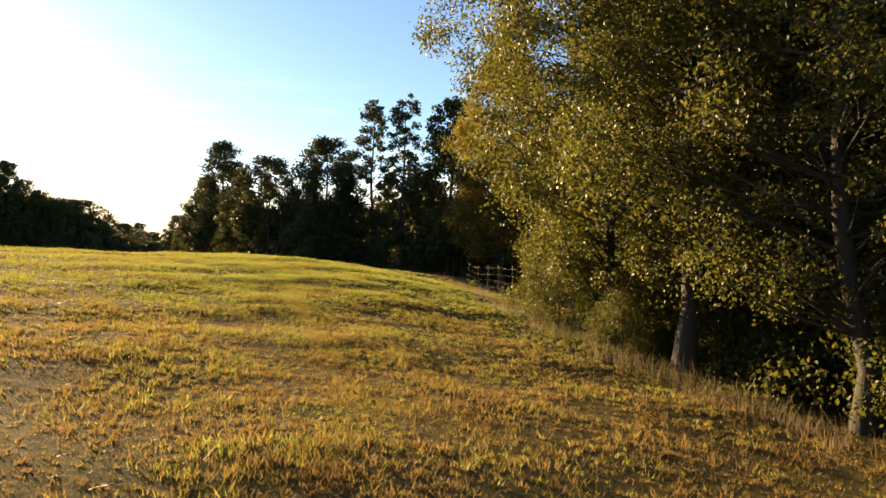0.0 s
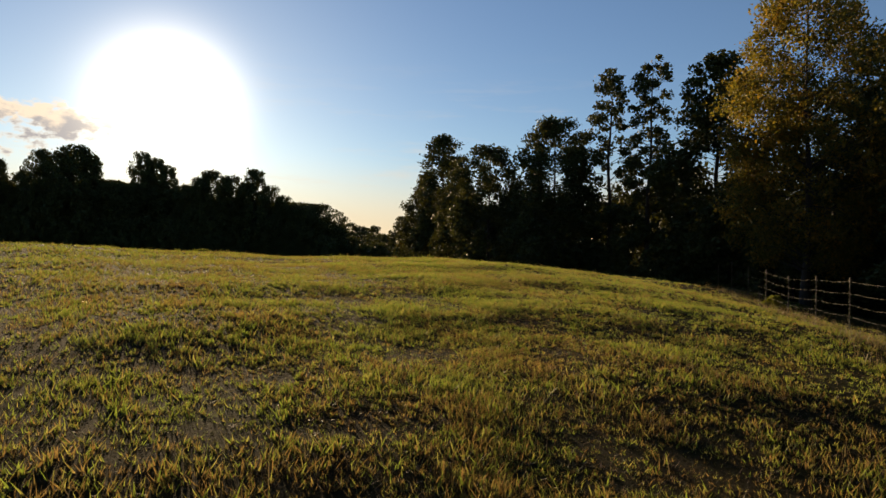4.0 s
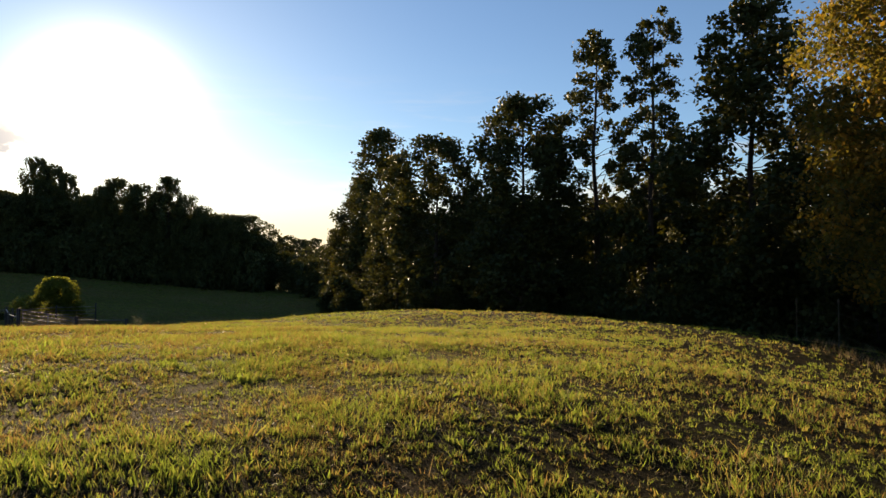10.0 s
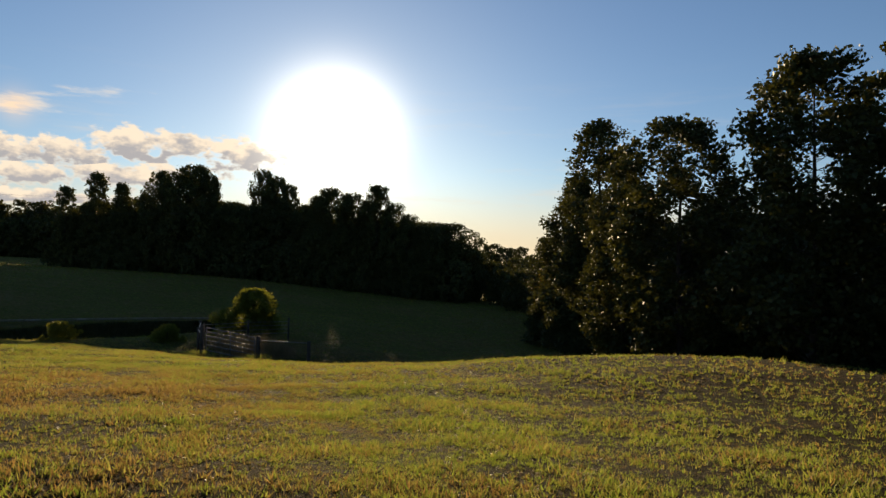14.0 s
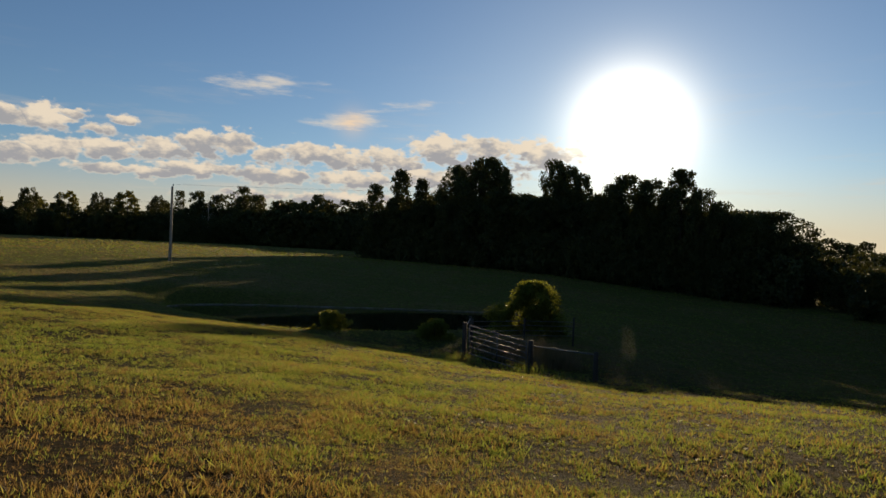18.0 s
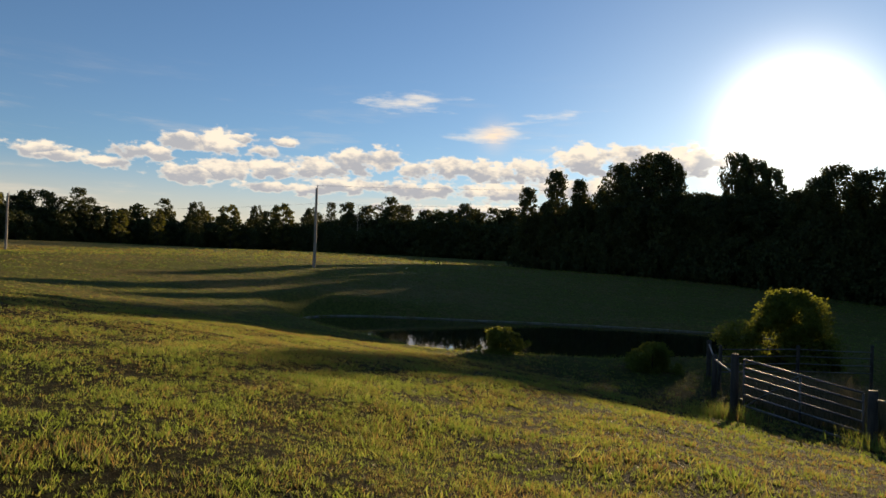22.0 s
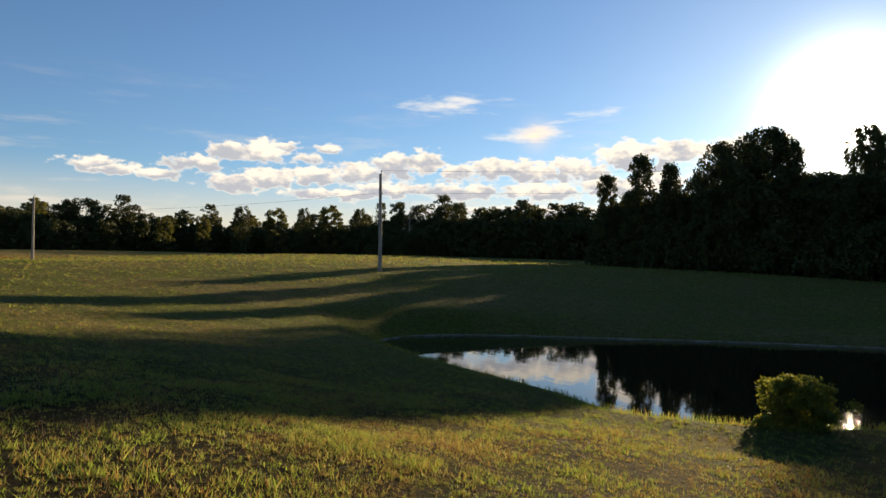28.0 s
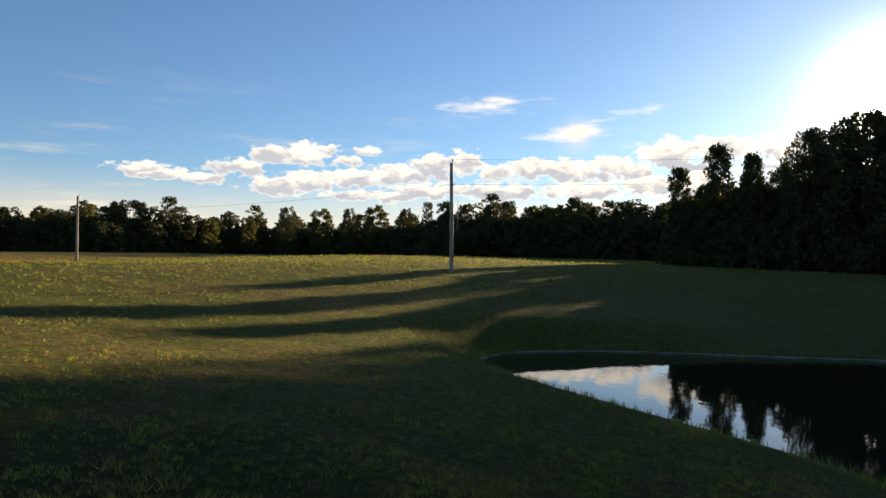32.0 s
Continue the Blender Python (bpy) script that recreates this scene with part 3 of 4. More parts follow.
K_NEAR = [
    TreeKind("oak_tree", "tall leafy oak on the pasture edge with sunlit leaves", "tree", M_LEAF,
             11, 18.0, 4.7, 0.06, 330, 150000, 0.086, "column", clump=0.17, fill=0.12, thick=0.0075, sides=10),
    TreeKind("oak_tree", "tall oak with a thick bare lower trunk on the pasture edge", "tree", M_LEAF,
             13, 17.0, 4.2, 0.13, 260, 115000, 0.084, "column", clump=0.16, fill=0.08, thick=0.0118, sides=12),
    TreeKind("leaning_tree", "thick leaning tree with a bare grey trunk", "tree", M_LEAF,
             14, 14.0, 3.6, 0.15, 210, 80000, 0.072, "round", clump=0.17, fill=0.02, lean=-0.13, crook=0.012, thick=0.0125, sides=12),
    TreeKind("slim_tree", "slim pale-barked young tree under the oaks", "tree", M_LEAF,
             15, 9.0, 1.9, 0.30, 34, 9000, 0.10, "round", thick=0.0075, bark=M_BARK_PALE),
]
K_GOLD = TreeKind("maple_tree", "broad maple turning gold and orange by the wire fence", "tree", M_LEAF_GOLD,
                  12, 16.0, 4.3, 0.12, 120, 44000, 0.16, "round", clump=0.26, fill=0.3, sides=10)
K_WOOD = [
    TreeKind("wood_tree", "dark full-crowned tree at the edge of the wood", "tree", M_LEAF_DARK, 21, 15.0, 3.0, 0.05, 90, 21000, 0.22, "cone", clump=0.30, fill=0.3),
    TreeKind("wood_tree", "slender open-crowned tree standing above the wood", "tree", M_LEAF_DARK, 22, 15.8, 2.0, 0.20, 58, 8500, 0.21, "column", clump=0.30, fill=0.5, spray=0.5),
    TreeKind("wood_tree", "dark round-topped tree at the edge of the wood", "tree", M_LEAF_DARK, 23, 12.8, 3.1, 0.04, 90, 22000, 0.22, "round", clump=0.29, fill=0.3),
]
K_DEEP = [
    TreeKind("wood_tree", "shaded tree inside the wood", "tree", M_LEAF_DARK, 26, 13.0, 4.2, 0.03, 64, 5200, 0.50, "round", clump=0.34, fill=0.2),
    TreeKind("wood_tree", "shaded bushy tree inside the wood", "tree", M_LEAF_DARK, 27, 10.0, 4.0, 0.02, 60, 4600, 0.50, "round", clump=0.32, fill=0.2),
]
K_GROVE = [
    TreeKind("grove_tree", "broad dark tree of the grove above the pond", "tree", M_LEAF_DARK, 31, 15.0, 4.4, 0.04, 110, 18000, 0.34, "round", clump=0.28, fill=0.25),
    TreeKind("grove_tree", "lumpy dark tree of the grove above the pond", "tree", M_LEAF_DARK, 32, 15.0, 3.0, 0.10, 70, 11000, 0.32, "column", clump=0.34, fill=0.4, spray=0.45),
    TreeKind("grove_tree", "low bushy tree at the foot of the grove", "tree", M_LEAF_DARK, 33, 8.0, 5.0, 0.01, 54, 4200, 0.56, "round", clump=0.30, fill=0.3),
]
K_FAR = [
    TreeKind("far_tree", "dark tree in the distant wood edge", "tree", M_LEAF_DARK, 41, 13.0, 4.0, 0.04, 54, 3900, 0.52, "round", clump=0.32, fill=0.3),
    TreeKind("far_tree", "tall tree standing above the distant wood edge", "tree", M_LEAF_DARK, 42, 15.0, 3.0, 0.20, 40, 2600, 0.46, "column", clump=0.36, fill=0.5, spray=0.5),
    TreeKind("far_tree", "round dark tree in the distant wood edge", "tree", M_LEAF_DARK, 43, 10.5, 4.8, 0.01, 54, 3600, 0.58, "round", clump=0.28, fill=0.3),
]
K_OLIVE = TreeKind("far_tree", "olive-leaved tree in the distant wood edge", "tree", M_LEAF, 45, 13.0, 3.0, 0.08, 46, 3400, 0.50, "round", clump=0.30, fill=0.4)
K_BARE = TreeKind("bare_tree", "bare pale dead tree in the distant wood edge", "tree", M_LEAF_DARK, 44, 14.0, 2.6, 0.25, 40, 60, 0.12, "round", bark=M_BARK_PALE, spray=0.7)
K_UNDER = TreeKind("wood_shrub", "dark leafy shrub under the wood edge", "shrub", M_LEAF_DARK, 52, 3.4, 2.0, 0.02, 44, 6000, 0.15, "round", thick=0.012)
K_SCRUB = TreeKind("wood_shrub", "leafy shrub filling the wood edge", "shrub", M_LEAF, 51, 3.2, 1.8, 0.02, 60, 17000, 0.072, "round", thick=0.012)


def plant_all():
    # pasture-edge trees beside the first steps
    for kind, x, y, s, r in ((0, 4.15, 16.9, 1.0, 0), (1, 5.0, 13.9, 1.0, 80), (2, 6.75, 10.7, 1.0, 0), (3, 7.3, 13.6, 1.0, 0)):
        K_NEAR[kind].plant(x, y, s, r, "trees along the pasture edge")
    for x, y, s, r in ((3.2, 18.3, 0.7, 0), (4.2, 15.6, 0.5, 60), (5.6, 16.6, 0.7, 150), (4.0, 20.5, 1.0, 220), (8.0, 15.0, 0.8, 300), (9.0, 11.8, 0.9, 40),
                       (5.6, 21, 1.0, 90), (7.6, 19, 1.0, 10), (11, 16.5, 1.1, 60), (6.3, 15.4, 1.2, 20), (7.7, 14.5, 1.35, 110), (8.6, 13.0, 1.4, 200), (9.3, 11.9, 1.5, 250), (8.3, 10.4, 1.15, 330), (10.2, 10.0, 1.5, 70), (7.2, 16.8, 1.5, 140), (9.4, 14, 0.7, 190)):
        K_SCRUB.plant(x, y, s, r, "shrubs along the pasture edge")
    for x, y, s, r in ((7.8, 24, 1.1, 230), (9.2, 16.5, 1.1, 200), (10.5, 12.5, 1.1, 300), (10.5, 20, 1.2, 30), (12, 8, 1.1, 120), (13, 16, 1.2, 0)):
        K_WOOD[2].plant(x, y, s, r, "trees inside the wood")
    K_GOLD.plant(3.9, 43.5, 0.97, 20)
    # wood beyond the crest
    for kind, x, y, s, r in ((0, 0.7, 53, 1.05, 0), (1, -3.6, 56, 1.03, 30), (1, -6.3, 58, 1.04, 140), (2, -10.2, 57.5, 0.98, 60),
                             (2, -15.8, 61, 0.93, 200), (0, -24.7, 75.5, 1.14, 100), (0, -27.8, 78, 0.90, 330), (2, -38.5, 98, 0.76, 10),
                             (2, -20, 66, 0.80, 250), (0, 8.5, 47.5, 1.0, 20), (2, 7, 53, 1.1, 170), (0, 8.5, 37, 0.85, 90), (2, 10, 31, 0.95, 220)):
        K_WOOD[kind].plant(x, y, s, r, "trees of the wood", wide=(1.22, 1.05, 1.15)[kind])
    rng = random.Random(5)
    for i in range(40):
        f = (i + 0.5) / 40
        x = 14 - 46 * f + rng.uniform(-1.5, 1.5)
        y = 52 + 34 * f ** 1.2 + (4, 10)[i % 2] + rng.uniform(0, 4)
        K_DEEP[i % 2].plant(x, y, rng.uniform(0.72, 0.92), rng.uniform(0, 360), "trees inside the wood")
    # (12, 4) to (15, -17) stand unseen, added past the wood to block skylight
    for x, y, s in ((11, 27, 1.0), (13, 34, 1.0), (13, 41, 1.0), (14, 20, 1.0), (16, 12, 1.1), (14, 48, 1.0), (17, 28, 1.1), (12, 4, 1.0), (13, -3, 1.1), (12, -10, 1.0), (15, -17, 1.1), (-30, 88, 0.7), (-34, 93, 0.6), (-36, 104, 0.55), (-27, 92, 0.8)):
        K_DEEP[0].plant(x, y, s, rng.uniform(0, 360), "trees inside the wood")
    for i in range(22):
        f = i / 21
        K_UNDER.plant(6 - 36 * f + rng.uniform(-1, 1), 48.5 + 27 * f ** 1.1 + rng.uniform(0, 2.5), rng.uniform(0.9, 1.6), rng.uniform(0, 360), "shrubs under the wood")
    K_GOLD.plant(-36.5, 94, 0.42, 200, label="small reddish tree at the end of the wood")
    # grove above the pond: place along its front (0 to 1), metres behind it, height of the top, half width, kind
    def grove_spot(f, back):
        return -120 + 60 * f - 0.372 * back, 88 + 24 * f + 0.929 * back

    for f, back, top, half, kind in ((-0.002, 0, 14.2, 2.3, 1), (0.042, 2, 11.8, 3.0, 0), (0.088, 0, 16.4, 2.7, 1), (0.125, 3, 12.6, 3.0, 0), (0.157, 0, 14.7, 2.2, 1), (0.195, 2, 12.8, 3.0, 0),
                                     (0.262, 0, 16.6, 3.0, 0), (0.305, 2, 16.5, 3.8, 0), (0.355, 0, 17.5, 4.9, 0), (0.395, 1, 15.9, 2.2, 0), (0.445, 2, 11.8, 3.6, 0), (0.475, 1, 11.2, 3.0, 0),
                                     (0.484, 8, 17.8, 2.8, 0), (0.522, 8, 16.7, 2.9, 0), (0.562, 7, 15.2, 2.4, 0), (0.64, 2, 11.2, 3.4, 0), (0.678, 0, 12.4, 2.4, 0),
                                     (0.712, 0, 13.6, 3.6, 0), (0.755, 1, 12.9, 3.4, 0), (0.79, 2, 11.9, 2.8, 0), (0.822, 0, 14.1, 2.9, 1), (0.858, 0, 11.3, 2.6, 0), (0.893, 0, 9.6, 2.4, 0),
                                     (0.92, 2, 7.0, 2.6, 0), (0.946, 0, 8.1, 2.5, 0), (0.985, 3, 5.8, 3.0, 0), (1.03, 4, 4.6, 3.2, 0)):
        x, y = grove_spot(f, back)
        K_GROVE[kind].plant_to(x, y, top, half, 400 * f, "trees of the grove")
    for i in range(28):
        f = -0.015 + 1.0 * i / 27
        x, y = grove_spot(f, 5 + 2 * (i % 2))
        K_GROVE[0].plant_to(x, y, 11.2 - 1.0 * math.cos(9 * f) - 9.0 * max(0.0, f - 0.62), 4.6, 77 * i, "trees of the grove")
    for i in range(24):
        f = -0.01 + 1.02 * i / 23
        x, y = grove_spot(f, rng.uniform(-1, 1.5))
        K_GROVE[2].plant(x, y, rng.uniform(0.62, 0.85), rng.uniform(0, 360), "low trees of the grove", sink=0.4, wide=0.75)
        x, y = grove_spot(f + 0.03, rng.uniform(9, 12))
        K_GROVE[2].plant(x, y, rng.uniform(0.7, 0.95), rng.uniform(0, 360), "low trees of the grove", sink=0.9)
    for x, y, q in ((-46, 108, 0.7), (-52, 116, 0.7), (-42, 116, 0.8), (-48, 126, 0.8), (-57, 124, 0.8), (-66, 122, 0.9), (-78, 118, 1.0), (-90, 115, 1.0), (-103, 110, 1.0), (-60, 135, 0.9), (-45, 138, 0.9)):
        K_GROVE[2].plant(x, y, q, 40 * x, "low trees of the grove")
    # distant wood edge round the far field
    edge = [(-205, -130), (-215, -60), (-232, -30), (-212, -5), (-240, 20), (-248, 40), (-225, 66), (-212, 85), (-195, 105), (-180, 118), (-150, 135)]
    for row in range(3):
        for i in range(84):
            f = i / 83 * (len(edge) - 1.001)
            a, b = edge[int(f)], edge[int(f) + 1]
            g = f - int(f)
            spread = 1.2 if row == 0 else 3.0
            x = a[0] + (b[0] - a[0]) * g - row * 6 + rng.uniform(-spread, spread)
            y = a[1] + (b[1] - a[1]) * g + row * 4 + rng.uniform(-spread, spread)
            if row == 0:
                kind, size = K_FAR[2], rng.uniform(0.80, 0.95)
            else:
                kind = rng.choice((K_FAR[0], K_FAR[0], K_FAR[1], K_FAR[2], K_OLIVE))
                size = rng.choice((0.76, 0.83, 0.90, 0.96, 1.08)) * rng.uniform(0.95, 1.05)
            if y > 88:
                size *= 1.22
            kind.plant(x, y, size, rng.uniform(0, 360), "trees of the distant wood", sink=1.2, wide=1.15 if row else 1.0)
    for x, y, top, half, kind in ((-218.6, -22.8, 11.5, 2.1, 0), (-219.9, -18.2, 13.2, 3.3, 0), (-221.5, -12.4, 14.5, 2.1, 1), (-223.3, -4.5, 17.1, 3.0, 0), (-224.3, 0.2, 12.8, 2.4, 2),
                                 (-225.7, 8.9, 14.5, 2.4, 1), (-226.8, 17.9, 13.4, 2.7, 2), (-227.5, 27.6, 14.4, 2.4, 2), (-227.7, 37.3, 17.1, 3.0, 0), (-227.5, 47.2, 16.9, 3.6, 2),
                                 (-227.0, 54.0, 17.1, 2.4, 0), (-226.2, 62.1, 18.1, 3.9, 2), (-225.1, 69.7, 17.3, 2.7, 0), (-224.0, 75.8, 19.2, 2.7, 1), (-222.8, 81.2, 19.5, 2.7, 1),
                                 (-220.7, 89.8, 14.8, 2.1, 2), (-219.2, 95.0, 13.9, 2.1, 2)):
        (K_FAR[0], K_FAR[1], K_OLIVE)[kind].plant_to(x, y, top, half, 9 * x, "trees of the distant wood")
    for x, y, size in ((-205, 78, 0.75), (-206, 83, 0.8), (-207, 89, 0.75), (-206, 95, 0.8), (-209, 100, 0.85), (-205, 72, 0.7)):
        K_FAR[2].plant(x, y, size, 31 * x, "trees of the distant wood", sink=0.9)
    K_BARE.plant(-211, 81, 1.1, 0)
    # wooded slope beyond the gap
    for i in range(34):
        x, y = rng.uniform(-135, -35), rng.uniform(150, 240)
        K_FAR[i % 3].plant(x, y, rng.uniform(0.65, 0.95), rng.uniform(0, 360), "trees of the wooded slope")


plant_all()

# ---- grass ----
TRACK = np.array([(-0.5, 1.5), (-0.8, 6), (-2, 11), (-5, 21), (-8, 28), (-13, 34), (-19, 37), (-27, 38), (-36, 38), (-46, 38.5)], float)


def along(n, rng):
    """Points on the line of the plan that the grass is thickest along."""
    d = np.r_[0, np.cumsum(np.linalg.norm(np.diff(TRACK, axis=0), axis=1))]
    s = rng.uniform(0, d[-1], n)
    return np.stack([np.interp(s, d, TRACK[:, 0]), np.interp(s, d, TRACK[:, 1])], -1)


def blades(xy, height, width, per, rng, splay=0.55):
    """Leaning pointed blades of grass in tufts."""
    n = len(xy) * per
    base = np.repeat(xy, per, 0)
    h = np.repeat(np.broadcast_to(height, (len(xy),)), per) * rng.uniform(0.5, 1.35, n)
    w = np.repeat(np.broadcast_to(width, (len(xy),)), per) * rng.uniform(0.7, 1.3, n)
    base = base + rng.normal(0, 1, (n, 2)) * (h * 0.45)[:, None]
    z = land(base[:, 0], base[:, 1]) - 0.01
    a = rng.uniform(0, 2 * np.pi, n)
    side = np.stack([np.cos(a), np.sin(a), np.zeros(n)], -1) * (w * 0.5)[:, None]
    b = rng.uniform(0, 2 * np.pi, n)
    out = rng.uniform(0.1, 1.0, n) * splay
    way = np.stack([np.cos(b) * out, np.sin(b) * out, np.ones(n)], -1)
    p0 = np.concatenate([base, z[:, None]], 1)
    v = np.stack([p0 - side, p0 + side, p0 + way * h[:, None]], 1).reshape(-1, 3)
    return v, np.arange(n * 3).reshape(-1, 3)


def build_grass():
    rng = np.random.default_rng(3)
    n = 205000
    c = along(n, rng)
    r = np.abs(rng.normal(0, 5.8, n))
    a = rng.uniform(0, 2 * np.pi, n)
    xy = c + np.stack([np.cos(a), np.sin(a)], -1) * r[:, None]
    x, y = xy.T
    clump = np.sin(x * 2.1 + np.sin(y * 1.7)) * np.sin(y * 2.6 + np.sin(x * 2.3)) + 0.6 * np.sin(x * 5.3 + 2 * np.sin(y * 3.1)) * np.sin(y * 4.7)
    keep = (pond_gap(x, y) > 0.1) & (rng.uniform(0, 1, n) < 0.90 + 0.25 * clump)
    xy, r, clump = xy[keep], r[keep], clump[keep]
    hgt = (0.037 + 0.0018 * np.minimum(r, 12)) * np.clip(0.95 + 0.36 * clump, 0.55, 1.7)
    tall = rng.uniform(0, 1, len(hgt)) < 0.02
    hgt = np.where(tall, hgt * 1.8, hgt)
    ob = new("pasture_grass", mesh_of("pasture_grass", *blades(xy, hgt * 1.1, 0.0046 + 0.0013 * r, 8, rng, 1.1), M_GRASS))
    tagged(ob, "short tufted pasture grass, green mixed with dry brown blades", "grass", kind="stuff")
    # dead blades lying between the tufts
    n = 120000
    r = np.abs(rng.normal(0, 5.0, n))
    a = rng.uniform(0, 2 * np.pi, n)
    c = along(n, rng) + np.stack([np.cos(a), np.sin(a)], -1) * r[:, None]
    keep = pond_gap(c[:, 0], c[:, 1]) > 0.3
    c, r = c[keep], r[keep]
    ob = new("dead_thatch", mesh_of("dead_thatch", *blades(c, 0.022 + 0.0008 * r, 0.006 + 0.0012 * r, 5, rng, 3.2), M_THATCH))
    tagged(ob, "brown dead grass lying between the green tufts", "grass", kind="stuff")
    # farther slopes, in coarser tufts
    n = 115000
    c = along(n, rng)
    r = 7 + 125 * rng.uniform(0, 1, n) ** 1.3
    a = rng.uniform(0, 2 * np.pi, n)
    xy = c + np.stack([np.cos(a), np.sin(a)], -1) * r[:, None]
    d = np.min(np.linalg.norm(xy[:, None] - TRACK[None], axis=-1), 1)
    keep = (d > 6.5) & (xy[:, 0] < 3) & (xy[:, 1] < 112)
    xy, d = xy[keep], d[keep]
    keep = pond_gap(xy[:, 0], xy[:, 1]) > 0.3
    xy, d = xy[keep], d[keep]
    ob = new("field_grass", mesh_of("field_grass", *blades(xy, 0.050 + 0.0009 * d, 0.010 + 0.0018 * d, 5, rng, 1.2), M_GRASS))
    tagged(ob, "mown grass of the farther fields round the pond", "grass", kind="stuff")


build_grass()


def build_stalks():
    rng = np.random.default_rng(13)
    n = 2600
    c = along(n, rng) + rng.normal(0, 5.5, (n, 2))
    c = c[(pond_gap(c[:, 0], c[:, 1]) > 0.5)]
    ob = new("seed_stalks", mesh_of("seed_stalks", *blades(c, 0.15, 0.006, 2, rng, 0.5), M_WEED))
    tagged(ob, "thin dry seed stalks standing above the mown grass", "grass", kind="stuff")


build_stalks()


def build_weeds():
    rng = np.random.default_rng(8)
    line = np.array([(7.0, 6.5), (5.2, 10), (3.4, 14.2), (2.2, 19), (1.6, 26), (1.2, 33), (0.8, 40), (0.6, 46)])
    d = np.r_[0, np.cumsum(np.linalg.norm(np.diff(line, axis=0), axis=1))]
    n = 2600
    q = rng.uniform(0, d[-1], n)
    q = q[np.sin(q * 1.9) + 0.7 * np.sin(q * 4.3 + 1) > rng.uniform(-1.2, 1.4, n)]
    n = len(q)
    xy = np.stack([np.interp(q, d, line[:, 0]), np.interp(q, d, line[:, 1])], -1) + rng.normal(0, 0.55, (n, 2))
    hgt = (0.12 + 0.34 * rng.uniform(0, 1, n) ** 2.5) * np.interp(xy[:, 1], [16, 26], [1.0, 0.6])
    ob = new("tall_weeds", mesh_of("tall_weeds", *blades(xy, hgt, 0.010, 8, rng, 0.75), M_WEED))
    tagged(ob, "tall dry orange-brown weeds along the wood edge", "weeds", kind="stuff")
    # dry mound of weeds behind the gate
    n = 1500
    a, r = rng.uniform(0, 6.283, n), np.sqrt(rng.uniform(0, 1, n))
    xy = np.stack([-34.2 + np.cos(a) * r * 2.2, 51.5 + np.sin(a) * r * 1.5], -1)
    hgt = 0.35 + 0.55 * (1 - r) + 0.15 * rng.uniform(0, 1, n)
    ob = new("dry_weed_patch", mesh_of("dry_weed_patch", *blades(xy, hgt, 0.016, 7, rng, 0.5), M_WEED))
    tagged(ob, "mound of dry reddish weeds behind the steel gate", "weeds", kind="stuff")
    # rough grass round the gate posts and along the water
    xy = np.concatenate([np.stack([rng.normal(-33.6, 0.35, 160), rng.normal(47.6, 0.3, 160)], -1),
                         np.stack([rng.normal(-31, 0.3, 60), rng.normal(48.7, 0.3, 60)], -1)])
    ob = new("gate_weeds", mesh_of("gate_weeds", *blades(xy, 0.32, 0.014, 5, rng, 0.5), M_GRASS))
    tagged(ob, "rough green weeds round the gate posts", "weeds", kind="stuff")
    e = POND_EDGE
    i = rng.integers(0, len(e), 2200)
    xy = e[i] + rng.normal(0, 0.35, (2200, 2))
    g = pond_gap(xy[:, 0], xy[:, 1])
    xy = xy[(g > 0.02)]
    ob = new("shore_grass", mesh_of("shore_grass", *blades(xy, 0.17, 0.02, 5, rng, 0.4), M_GRASS))
    tagged(ob, "uneven grass along the edge of the pond", "grass", kind="stuff")


build_weeds()

# ---- bushes by the pond ----
K_WILLOW = TreeKind("willow_bush", "round yellow-green willow bush by the pond", "bush", M_LEAF_FRESH, 61, 2.7, 1.65, 0.02, 130, 34000, 0.085, "dome", clump=0.24, fill=0.03, thick=0.02, spray=0.45)
K_WILLOW.plant(-39.7, 56.4, 1.08, 0, wide=1.08)
K_SHORE = TreeKind("shore_bush", "low bright green bush at the water's edge", "bush", M_LEAF_FRESH, 62, 1.15, 1.05, 0.02, 60, 12000, 0.07, "dome", clump=0.22, fill=0.03, thick=0.02, spray=0.6)
K_SHORE.plant(-44.2, 47.25, 0.95, 0, sink=0.05)
K_SHORE.plant(1.75, 36.4, 0.40, 40, sink=0.05, label="small bright green weed clump by the wire fence")
K_SHORE.plant(-39.6, 50.4, 0.85, 120, sink=0.05, label="low dull green bush near the water's edge")

# ---- poles and wires ----


def capped(name, points, radii, mat, parent, label="", sides=10):
    pts = [points[0]] + list(points) + [points[-1]]
    rr = [0.0005] + list(radii) + [0.0005]
    return part(name, mesh_of(name, *tube(np.array(pts, float) + np.linspace(0, 1e-4, len(pts))[:, None] * np.array([[0, 0, 1]]), rr, sides), mat, True), parent, label)


